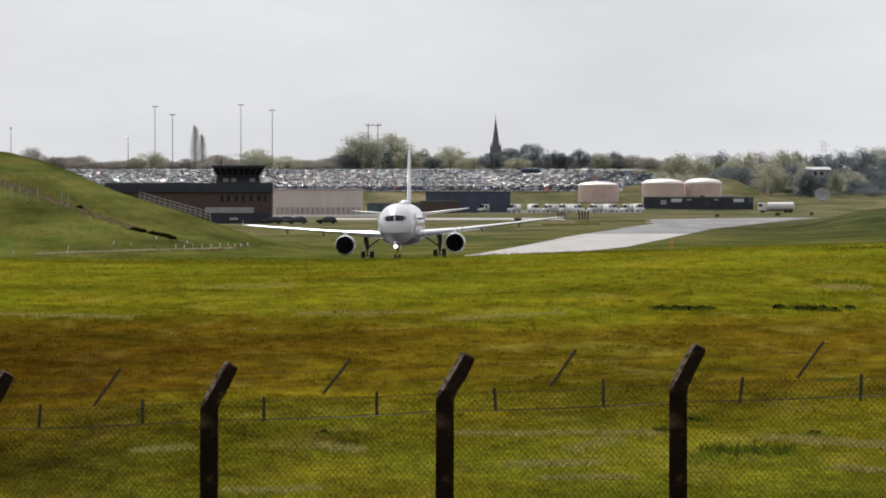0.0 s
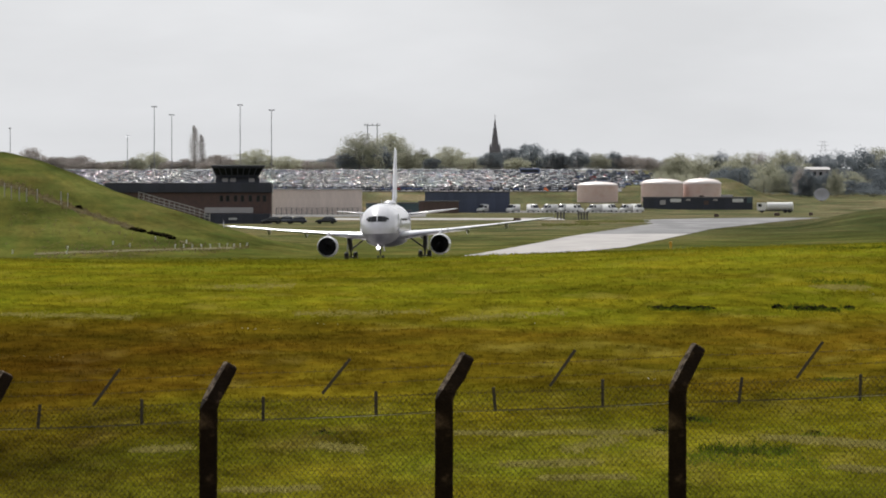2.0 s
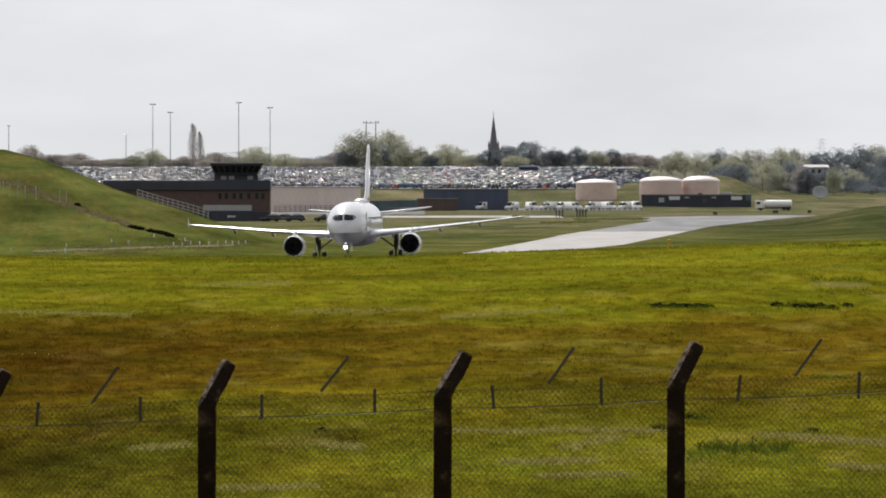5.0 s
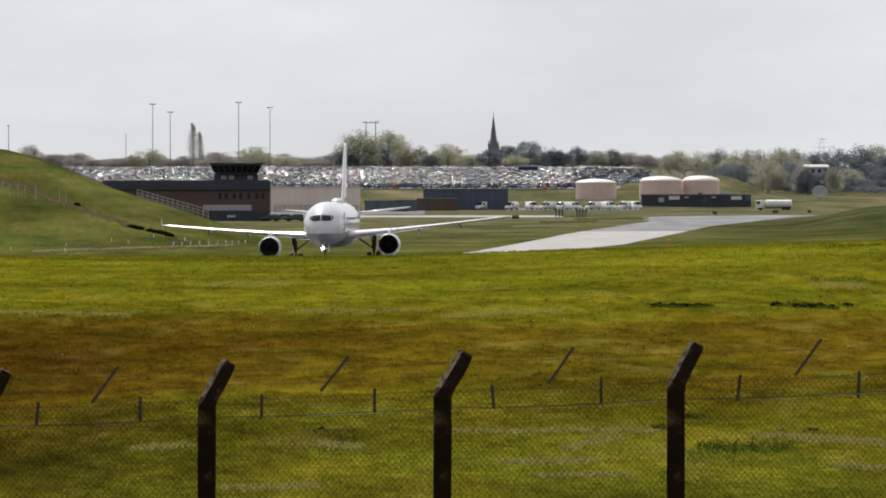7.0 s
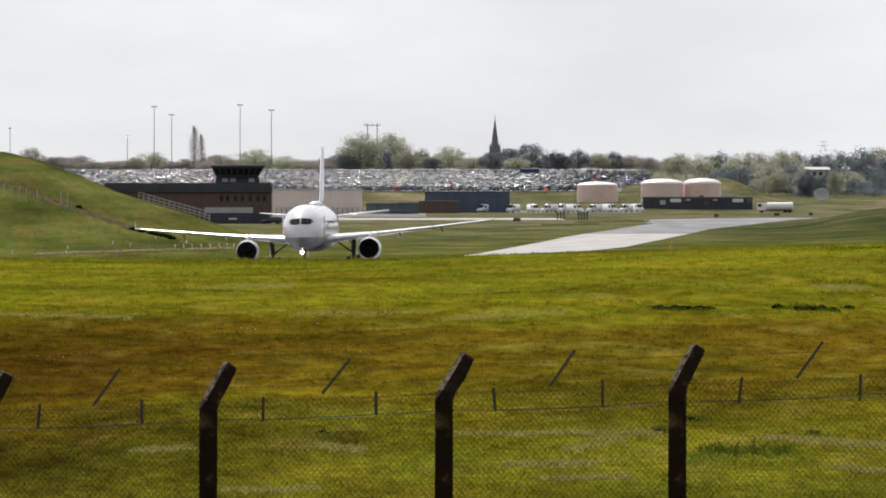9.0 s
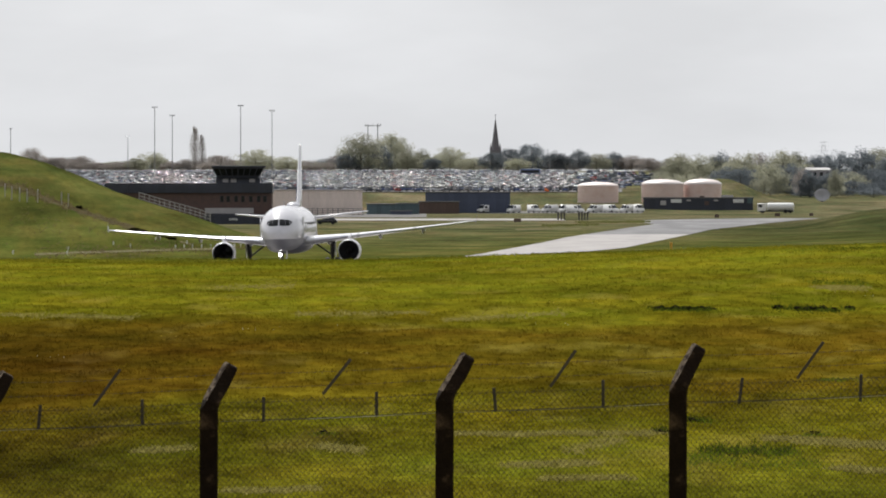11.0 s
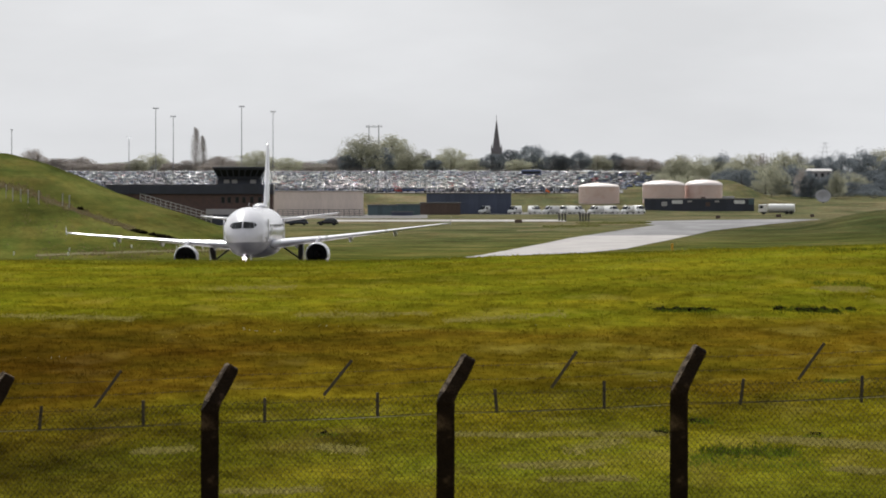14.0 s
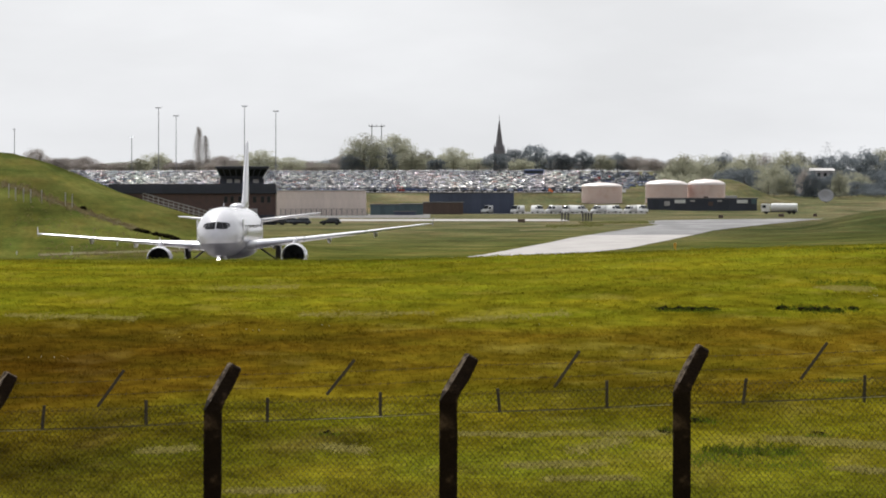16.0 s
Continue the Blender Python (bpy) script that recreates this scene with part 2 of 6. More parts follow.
    L(mown.outputs["Fac"], reach.inputs[0])
    L(sep.outputs["X"], reach.inputs[2])
    L(reach.outputs[0], bank_x.inputs["Value"])
    bank_y = N("ShaderNodeMapRange")
    for k, v in (("From Min", 1450), ("From Max", 1750)):
        bank_y.inputs[k].default_value = v
    L(sep.outputs["Y"], bank_y.inputs["Value"])
    bank_end = N("ShaderNodeMapRange")
    for k, v in (("From Min", 2450), ("From Max", 2350), ("To Max", 0.85)):
        bank_end.inputs[k].default_value = v
    L(sep.outputs["Y"], bank_end.inputs["Value"])
    bank_xy, bank_all = N("ShaderNodeMath"), N("ShaderNodeMath")
    bank_xy.operation = bank_all.operation = "MULTIPLY"
    L(bank_x.outputs[0], bank_xy.inputs[0])
    L(bank_y.outputs[0], bank_xy.inputs[1])
    L(bank_xy.outputs[0], bank_all.inputs[0])
    L(bank_end.outputs[0], bank_all.inputs[1])
    shaded = N("ShaderNodeMix")
    shaded.data_type, shaded.blend_type = "RGBA", "MULTIPLY"
    shaded.inputs[7].default_value = (0.52, 0.58, 0.50, 1)
    L(bank_all.outputs[0], shaded.inputs["Factor"])
    L(brown_falloff.outputs[2], shaded.inputs[6])
    col = shaded.outputs[2]
    if blades:
        isl = N("ShaderNodeMapRange")
        isl.inputs["To Min"].default_value, isl.inputs["To Max"].default_value = 1.2, 1.6
        L(geo.outputs["Random Per Island"], isl.inputs["Value"])
        m3 = N("ShaderNodeMix")
        m3.data_type, m3.blend_type = "RGBA", "MULTIPLY"
        m3.inputs["Factor"].default_value = 1
        L(col, m3.inputs[6])
        L(isl.outputs[0], m3.inputs[7])
        col = m3.outputs[2]
    dif, tr = N("ShaderNodeBsdfDiffuse"), N("ShaderNodeBsdfTranslucent")
    L(col, dif.inputs["Color"])
    L(col, tr.inputs["Color"])
    mix = N("ShaderNodeMixShader")
    mix.inputs[0].default_value = 0.5 if blades else 0.0
    L(dif.outputs[0], mix.inputs[1])
    L(tr.outputs[0], mix.inputs[2])
    L(mix.outputs[0], out.inputs["Surface"])
    return m


# ---- mesh helpers ----
def link_mesh(name, bm, material, smooth=False):
    me = bpy.data.meshes.new(name)
    bm.normal_update()
    bm.to_mesh(me)
    bm.free()
    for m in (material if isinstance(material, (list, tuple)) else [material]):
        me.materials.append(m)
    if smooth:
        for p in me.polygons:
            p.use_smooth = True
    return new(name, me)


def part(name, bm, material, parent, label="", smooth=False):
    """One mesh object under a thing or a part."""
    ob = link_mesh(name, bm, material, smooth)
    ob.parent = parent
    if label:
        tagged(ob, label)
    return ob


def thing(name, label, category, group="", at=None):
    ob = new(name)
    ob.empty_display_size = 0.3
    if at is not None:
        ob.matrix_basis = at
    return tagged(ob, label, category, group)


def array_mesh(name, verts, faces, material):
    """A mesh object from numpy arrays of vertices and triangles."""
    me = bpy.data.meshes.new(name)
    me.vertices.add(len(verts))
    me.vertices.foreach_set("co", verts.astype(np.float32).ravel())
    k = faces.shape[1]
    me.loops.add(len(faces) * k)
    me.loops.foreach_set("vertex_index", faces.astype(np.int32).ravel())
    me.polygons.add(len(faces))
    me.polygons.foreach_set("loop_start", np.arange(0, len(faces) * k, k, dtype=np.int32))
    me.polygons.foreach_set("loop_total", np.full(len(faces), k, dtype=np.int32))
    me.update(calc_edges=True)
    me.materials.append(material)
    return new(name, me)


def box(bm, x0, x1, y0, y1, z0, z1, bevel=0.0, m=None):
    r = bmesh.ops.create_cube(bm, size=1.0)
    vs = r["verts"]
    bmesh.ops.transform(bm, verts=vs, matrix=Matrix.Translation(((x0 + x1) / 2, (y0 + y1) / 2, (z0 + z1) / 2)) @ Matrix.Diagonal((x1 - x0, y1 - y0, z1 - z0, 1)))
    if bevel:
        es = list({e for v in vs for e in v.link_edges})
        r = bmesh.ops.bevel(bm, geom=es, offset=bevel, segments=2, affect="EDGES", profile=0.5)
        vs = list({v for f in r["faces"] for v in f.verts} | {v for v in vs if v.is_valid})
    if m is not None:
        bmesh.ops.transform(bm, verts=vs, matrix=m)
    return bm


def tube(bm, points, radii, sides=12, caps=True, squash=None):
    """Rings round a line of points, joined; radii one per point. squash: scale of the rings (sideways, up)."""
    pts = [Vector(p) for p in points]
    rings = []
    for i, p in enumerate(pts):
        d = (pts[min(i + 1, len(pts) - 1)] - pts[max(i - 1, 0)]).normalized()
        u = d.cross(Vector((0, 0, 1)))
        u = Vector((1, 0, 0)) if u.length < 1e-4 else u.normalized()
        v = u.cross(d).normalized()
        sx, sz = squash or (1, 1)
        rings.append([bm.verts.new(p + (u * math.cos(a) * sx + v * math.sin(a) * sz) * radii[i]) for a in (2 * math.pi * k / sides for k in range(sides))])
    for a, b in zip(rings, rings[1:]):
        for k in range(sides):
            bm.faces.new((a[k], a[(k + 1) % sides], b[(k + 1) % sides], b[k]))
    if caps:
        bm.faces.new(rings[0][::-1])
        bm.faces.new(rings[-1])
    return bm


# ---- the lie of the land ----
BACKBONE = ((-3000, 4.2), (0, 4.25), (40, 4.0), (110, 1.6), (145, 1.35), (170, 1.5), (250, 1.87), (400, 2.42), (500, 2.77), (595, 2.96), (640, 2.85),
            (720, 1.6), (820, -0.25), (880, -0.33), (950, -0.25), (1180, 0.0), (1400, 0.0), (1700, 0.5), (2000, 1.3), (2300, 2.25), (2500, 2.9), (2900, 3.3), (3100, 3.7))
TOWN_SIDE = ((3100, 3.7), (3160, 5.0), (3260, 9.7), (3850, 17.4), (4200, 18.5), (5000, 21))
WOOD_SIDE = ((3100, 3.7), (3160, 4.6), (3300, 6.5), (3500, 8.5), (4000, 12), (5000, 21))
RIDGE = ((-400, 20.0), (-120, 18.0), (-58.8, 13.55), (-54.3, 12.35), (-49.8, 10.6), (-44.5, 8.3), (-39.3, 6.6), (-34, 5.0), (-28.8, 3.1), (-23.5, 1.6), (-18.3, 0.7), (-8, 0.0))


def along(table, x):
    return np.interp(x, [a for a, _ in table], [b for _, b in table])


def ease(x):
    x = np.clip(x, 0, 1)
    return x * x * (3 - 2 * x)


def height(X, Y):
    """The ground's height at X, Y (numbers or arrays)."""
    X, Y = np.asarray(X, float), np.asarray(Y, float)
    u = X / np.maximum(Y, 300)
    z = along(BACKBONE, Y)
    far = Y > 3100
    right = ease((u - 0.0175) / 0.004)
    z = np.where(far, along(TOWN_SIDE, Y) * (1 - right) + along(WOOD_SIDE, Y) * right, z)
    # the embankment beside the taxiway
    lift = ease((Y - 1325) / 180) * (1 - ease((Y - 1530) / 160))
    z = z + np.maximum(along(RIDGE, X) - 0.35, 0) * lift
    # a green knoll below the wood
    z = z + 6.8 * np.exp(-((X - 83) / 11.5) ** 2 - ((Y - 3380) / 60) ** 2)
    # low banks either side of the taxiway
    z = z + 0.75 * ease((X - 45) / 25) * ease((Y - 1350) / 250) * (1 - ease((Y - 1800) / 400))
    # taxiway crossfall
    axis = taxi_x(Y)
    z = z + 0.0257 * np.clip(X - axis, -16, 16) * ease((Y - 850) / 40) * (1 - ease((Y - 1500) / 500))
    # a bank beyond the holding area
    z = z + 3.1 * ease((u * 20000 - 600) / 190) * ease((Y - 1850) / 250) * (1 - ease((Y - 2250) / 220))
    # the meadow's crest climbs across the view
    z = z + np.interp(X / 600.0, (-0.008, 0.0, 0.0108, 0.0258, 0.0392, 0.08), (0.0, 0.08, 0.34, 0.66, 0.86, 1.1)) * ease((Y - 300) / 280) * (1 - ease((Y - 620) / 160))
    rough = ease((Y - 135) / 20) * (1 - ease((Y - 700) / 80))
    return z + rough * (0.05 * np.sin(X * 0.31 + Y * 0.021) * np.sin(Y * 0.083 + X * 0.05) + 0.035 * np.sin(X * 0.83 + 2) * np.sin(Y * 0.19 + 1))


TAXI_LEFT = ((-3000, -60), (830, -40), (950, -29), (1100, -16), (1191, -9), (1320, 2.0), (1465, 6.7), (1630, 12.8), (1800, 19.4), (2130, 35.7), (2240, 41.8), (5000, 200))
TAXI_RIGHT = ((-3000, -40), (830, -18), (950, -9), (1100, -1), (1191, 4.2), (1300, 11), (1380, 17), (1470, 23.7), (1715, 33.8), (2030, 47.7), (2290, 66), (2500, 83), (5000, 230))


def taxi_x(Y):
    """The taxiway's centre line."""
    return (along(TAXI_LEFT, Y) + along(TAXI_RIGHT, Y)) / 2


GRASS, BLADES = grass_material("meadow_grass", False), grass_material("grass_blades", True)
rows_y = np.concatenate([[-3000, -600, -100, -20], np.arange(0, 145, 7), 145 * (1.0075 ** np.arange(0, 473)), [5000]])
rows_y = rows_y[rows_y <= 5000]
inner = np.linspace(-1, 1, 221)
outer = np.array([0.006, 0.02, 0.06, 0.2, 0.5, 1.0])
gx = []
for y in rows_y:
    w = max(14.0, 0.047 * y)
    gx.append(np.concatenate([-(w + (3000 - w) * outer[::-1]), inner * w, w + (3000 - w) * outer]))
gx = np.array(gx)
gy = np.repeat(rows_y[:, None], gx.shape[1], 1)
gz = height(gx, gy)
nr, nc = gx.shape
idx = np.arange(nr * nc).reshape(nr, nc)
quads = np.stack([idx[:-1, :-1], idx[:-1, 1:], idx[1:, 1:], idx[1:, :-1]], -1).reshape(-1, 4)
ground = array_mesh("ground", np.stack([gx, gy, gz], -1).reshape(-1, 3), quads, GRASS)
for p in ground.data.polygons:
    p.use_smooth = True
tagged(ground, "rough green and straw-coloured grassland of the airfield", "ground", kind="structure")


def strip(name, ys, left, right, material, lift, cols=7):
    """A paved strip laid on the ground between two lines."""
    ys = np.asarray(ys, float)
    t = np.linspace(0, 1, cols)
    X = left[:, None] * (1 - t) + right[:, None] * t
    Y = np.repeat(ys[:, None], cols, 1)
    Z = height(X, Y) + lift
    i = np.arange(X.size).reshape(X.shape)
    q = np.stack([i[:-1, :-1], i[:-1, 1:], i[1:, 1:], i[1:, :-1]], -1).reshape(-1, 4)
    return array_mesh(name, np.stack([X, Y, Z], -1).reshape(-1, 3), q, material)


TARMAC_FROM = 1880.0
CONCRETE = mat("taxiway_concrete", (0.42, 0.40, 0.39), 0.95, spec=0.05, vary=0.14, scale=0.05, stretch=(3, 0.5, 1), dirt=(0.32, 0.305, 0.30), dirt_at=0.54)
TARMAC = mat("taxiway_asphalt", (0.195, 0.193, 0.198), 0.95, spec=0.05, vary=0.16, scale=0.04, stretch=(3, 0.4, 1), dirt=(0.25, 0.247, 0.25), dirt_at=0.55)
tw_y = np.arange(830, TARMAC_FROM + 1, 10.0)
taxiway = strip("road", tw_y, along(TAXI_LEFT, tw_y), along(TAXI_RIGHT, tw_y), CONCRETE, 0.05)
tagged(taxiway, "pale worn concrete taxiway sweeping across the airfield grass", "taxiway", kind="structure")
tw_y = np.arange(TARMAC_FROM, 2245, 10.0)
tagged(strip("road", tw_y, along(TAXI_LEFT, tw_y), along(TAXI_RIGHT, tw_y), TARMAC, 0.05), "blue-grey asphalt stretch of the taxiway beyond the pale concrete", "taxiway", kind="structure")
ap_y = np.arange(2240, 2530, 10.0)
apron = strip("pavement", ap_y, along(((2240, 41.8), (2300, 41), (2400, 42.5), (2430, 46), (2470, 56), (2520, 76)), ap_y), along(TAXI_RIGHT, ap_y), TARMAC, 0.05)
tagged(apron, "pale concrete holding area at the taxiway's far end", "apron", kind="structure")
tr_y = np.arange(2400, 2500, 10.0)
track = strip("pavement", tr_y, -26 + 0 * tr_y, 26 + 0 * tr_y, CONCRETE, 0.05)
tagged(track, "short pale concrete side track in the grass", "track", kind="structure")


# ---- the airliner (nose at its origin, tail towards +y, wheels at z = 0) ----
PAINT = mat("aircraft_white_paint", (0.56, 0.555, 0.60), 0.25, vary=0.06, scale=0.5, stretch=(1, 0.3, 1), coat=0.4)
BELLY = mat("aircraft_grey_paint", (0.14, 0.14, 0.165), 0.35, vary=0.10, scale=0.6, stretch=(1, 0.3, 1))
BARE = mat("bare_metal_lip", (0.62, 0.62, 0.64), 0.22, 0.9, vary=0.06, scale=2)
SLAT = mat("slat_metal", (0.58, 0.58, 0.62), 0.3, 0.8, vary=0.05, scale=2)
WINGSKIN = mat("wing_skin", (0.6, 0.6, 0.63), 0.25, 0.15, vary=0.07, scale=0.8, stretch=(1, 3, 1), coat=0.5)
DARKGLASS = mat("cockpit_glass", (0.010, 0.011, 0.016), 0.1, vary=0.05, scale=3, spec=0.3)
RUBBER = mat("tyre_rubber", (0.022, 0.022, 0.023), 0.8, vary=0.2, scale=4, bump=0.2)
FANDARK = mat("fan_blades", (0.02, 0.02, 0.022), 0.4, 0.5, vary=0.2, scale=5)
STEEL = mat("gear_steel", (0.075, 0.07, 0.07), 0.45, 0.4, vary=0.15, scale=4)
NAVY = mat("navy_livery_paint", (0.02, 0.024, 0.075), 0.7, vary=0.08, scale=1, spec=0.1)
LIVERY_GREY = mat("livery_grey", (0.30, 0.29, 0.30), 0.3, vary=0.08, scale=1)
LANDING = glow("landing_light_glow", (1.0, 0.95, 0.97), 9.0)

BODY = ((0.0, 0.04, 3.33), (0.12, 0.36, 3.34), (0.35, 0.64, 3.36), (0.7, 0.92, 3.40), (1.2, 1.20, 3.47), (1.8, 1.45, 3.56), (2.6, 1.68, 3.68), (3.6, 1.85, 3.79),
        (4.8, 1.95, 3.86), (6.2, 1.985, 3.89), (12.0, 1.985, 3.89), (18.0, 1.985, 3.89), (24.0, 1.985, 3.90), (26.5, 1.90, 3.96), (29.0, 1.62, 4.18), (31.5, 1.25, 4.46),
        (34.0, 0.82, 4.76), (36.4, 0.38, 5.05), (37.4, 0.16, 5.15))


def fair(y, values):
    """A smooth curve through the body's stations."""
    t, v = np.array([b[0] for b in BODY]), np.array(values)
    m = np.gradient(v, t)
    k = int(np.clip(np.searchsorted(t, y) - 1, 0, len(t) - 2))
    h = t[k + 1] - t[k]
    q = min(max((y - t[k]) / h, 0.0), 1.0)
    return float(v[k] * (1 + 2 * q) * (1 - q) ** 2 + h * m[k] * q * (1 - q) ** 2 + v[k + 1] * q * q * (3 - 2 * q) + h * m[k + 1] * q * q * (q - 1))


def body_at(y):
    return fair(y, [b[1] for b in BODY]), fair(y, [b[2] for b in BODY])


def on_nose(x, z):
    """The y at which the nose's skin stands in front of (x, z)."""
    lo, hi = 0.0, 6.0
    for _ in range(40):
        y = (lo + hi) / 2
        r, c = body_at(y)
        if (x / r) ** 2 + ((z - c) / (r * 1.045)) ** 2 < 1:
            hi = y
        else:
            lo = y
    return hi


def fuselage(parent):
    bm = bmesh.new()
    sides, rings = 56, []
    stations = sorted([b[0] for b in BODY] + [(p[0] * (3 - k) + q[0] * k) / 3 for p, q in zip(BODY, BODY[1:]) for k in (1, 2)])
    for y in stations:
        r, c = body_at(y)
        rings.append([bm.verts.new((math.sin(a) * r, y, c + math.cos(a) * r * 1.045)) for a in (2 * math.pi * k / sides for k in range(sides))])
    for a, b in zip(rings, rings[1:]):
        for k in range(sides):
            bm.faces.new((a[k], b[k], b[(k + 1) % sides], a[(k + 1) % sides]))
    bm.faces.new(rings[0])
    bm.faces.new(rings[-1][::-1])
    # the grey belly paint begins at a level line
    bmesh.ops.bisect_plane(bm, geom=bm.verts[:] + bm.edges[:] + bm.faces[:], plane_co=(0, 0, 2.95), plane_no=(0, 0, 1), dist=0.001)
    for f in bm.faces:
        f.material_index = 1 if f.calc_center_median().z < 2.95 else 0
    return part("fuselage", bm, [PAINT, BELLY], parent, "white fuselage with a grey belly", smooth=True)


def cockpit_window(parent, quad, side):
    bm = bmesh.new()
    n = 5
    grid = []
    a, b, c, d = [Vector((p[0] * side, p[1])) for p in quad]
    for i in range(n):
        row = []
        for j in range(n):
            s, t = i / (n - 1), j / (n - 1)
            p = (a * (1 - s) + b * s) * (1 - t) + (d * (1 - s) + c * s) * t
            row.append(bm.verts.new((p.x, on_nose(p.x, p.y) - 0.025, p.y)))
        grid.append(row)
    for i in range(n - 1):
        for j in range(n - 1):
            bm.faces.new((grid[i][j], grid[i + 1][j], grid[i + 1][j + 1], grid[i][j + 1]))
    bmesh.ops.solidify(bm, geom=bm.faces[:], thickness=0.03)
    return part("cockpit_window", bm, DARKGLASS, parent, smooth=False)


def aerofoil(n=14):
    """Points round a wing section of unit chord, from the trailing edge over the top and back below."""
    def t(x):
        return 5 * (0.2969 * math.sqrt(x) - 0.126 * x - 0.3516 * x * x + 0.2843 * x ** 3 - 0.1036 * x ** 4)
    xs = [0.5 * (1 + math.cos(math.pi * i / n)) for i in range(n + 1)]
    return [(x, t(x)) for x in xs] + [(x, -0.75 * t(x)) for x in xs[-2:0:-1]]


def lifting(name, stations, material, parent, label, upright=False):
    """A wing, tailplane or fin lofted through stations (leading-edge x, y, z, chord, thickness ratio)."""
    bm = bmesh.new()
    prof, rings = aerofoil(), []
    for x, y, z, chord, thick in stations:
        ring = []
        for cx, ct in prof:
            off = ct * thick * chord
            ring.append(bm.verts.new((x + off, y + cx * chord, z) if upright else (x, y + cx * chord, z + off - 0.02 * cx * chord)))
        rings.append(ring)
    n = len(prof)
    for a, b in zip(rings, rings[1:]):
        for k in range(n):
            bm.faces.new((a[k], a[(k + 1) % n], b[(k + 1) % n], b[k]))
    bm.faces.new(rings[0])
    bm.faces.new(rings[-1][::-1])
    bmesh.ops.recalc_face_normals(bm, faces=bm.faces[:])
    ob = part(name, bm, material, parent, label, smooth=True)
    return ob


def lathe(bm, profile, centre, sides=36):
    """Turns (along y, radius) pairs round an axis through centre."""
    rings = [[bm.verts.new((centre[0] + math.sin(a) * r, centre[1] + y, centre[2] + math.cos(a) * r)) for a in (2 * math.pi * k / sides for k in range(sides))] for y, r in profile]
    for a, b in zip(rings, rings[1:]):
        for k in range(sides):
            bm.faces.new((a[k], b[k], b[(k + 1) % sides], a[(k + 1) % sides]))
    return rings


def engine(parent, side):
    c = (5.75 * side, 9.9, 1.74)
    bm = bmesh.new()
    lathe(bm, ((0.14, 0.98), (0.5, 1.04), (1.2, 1.08), (2.2, 1.06), (3.1, 0.96), (3.6, 0.86), (3.6, 0.80), (3.0, 0.78)), c)
    nac = part("engine_nacelle", bm, PAINT, parent, "white engine nacelle", smooth=True)
    bm = bmesh.new()
    lathe(bm, ((0.16, 0.925), (0.05, 0.93), (0.0, 0.95), (0.04, 0.972), (0.14, 0.98)), c)
    part("intake_lip", bm, BARE, nac, "polished metal intake lip", smooth=True)
    bm = bmesh.new()
    rings = lathe(bm, ((0.16, 0.925), (0.35, 0.90), (0.75, 0.90), (0.76, 0.25)), c)
    part("intake_duct", bm, FANDARK, nac, "dark intake duct")
    bm = bmesh.new()
    face = bm.faces.new([bm.verts.new(p) for p in ((-0.02, -0.05, 0.25), (0.05, 0.04, 0.25), (0.13, 0.05, 0.84), (-0.05, -0.05, 0.84))])
    bmesh.ops.solidify(bm, geom=[face], thickness=0.015)
    first = part("fan_blade", bm, FANDARK, nac)
    for k in range(24):
        blade = first if k == 0 else new("fan_blade", first.data)
        blade.parent = nac
        blade.matrix_basis = Matrix.Translation((c[0], c[1] + 0.66, c[2])) @ Matrix.Rotation(2 * math.pi * k / 24, 4, "Y")
    bm = bmesh.new()
    lathe(bm, ((0.30, 0.01), (0.4, 0.10), (0.55, 0.19), (0.76, 0.26)), c, 20)
    part("spinner", bm, FANDARK, nac, smooth=True)
    bm = bmesh.new()
    tube(bm, [(c[0], c[1] + 3.0, c[2]), (c[0], c[1] + 4.3, c[2]), (c[0], c[1] + 4.9, c[2])], [0.62, 0.42, 0.12], 20)
    part("exhaust_cone", bm, STEEL, nac, smooth=True)
    bm = bmesh.new()
    pts = [(c[0], 10.6, 2.80), (c[0], 11.8, 2.92), (c[0], 13.6, 2.98), (c[0], 16.5, 2.80)]
    tube(bm, pts, [0.06, 0.24, 0.27, 0.1], 12, squash=(0.8, 1.1))
    box(bm, c[0] - 0.15, c[0] + 0.15, 11.2, 14.6, 2.4, 3.1, 0.05)
    part("pylon", bm, PAINT, nac, smooth=False)


def wheel(parent, x, y, r, w):
    bm = bmesh.new()
    prof = [(-w / 2, r * 0.55), (-w / 2, r * 0.86), (-w * 0.36, r * 0.97), (0, r), (w * 0.36, r * 0.97), (w / 2, r * 0.86), (w / 2, r * 0.55)]
    rings = [[bm.verts.new((x + px, y + math.sin(a) * pr, r + math.cos(a) * pr)) for a in (2 * math.pi * k / 24 for k in range(24))] for px, pr in prof]
    for a, b in zip(rings, rings[1:]):
        for k in range(24):
            bm.faces.new((a[k], a[(k + 1) % 24], b[(k + 1) % 24], b[k]))
    tyre = part("wheel", bm, RUBBER, parent, "black rubber tyre", smooth=True)
    bm = bmesh.new()
    tube(bm, [(x - w * 0.45, y, r), (x + w * 0.45, y, r)], [r * 0.56, r * 0.56], 20)
    part("hub", bm, STEEL, tyre)


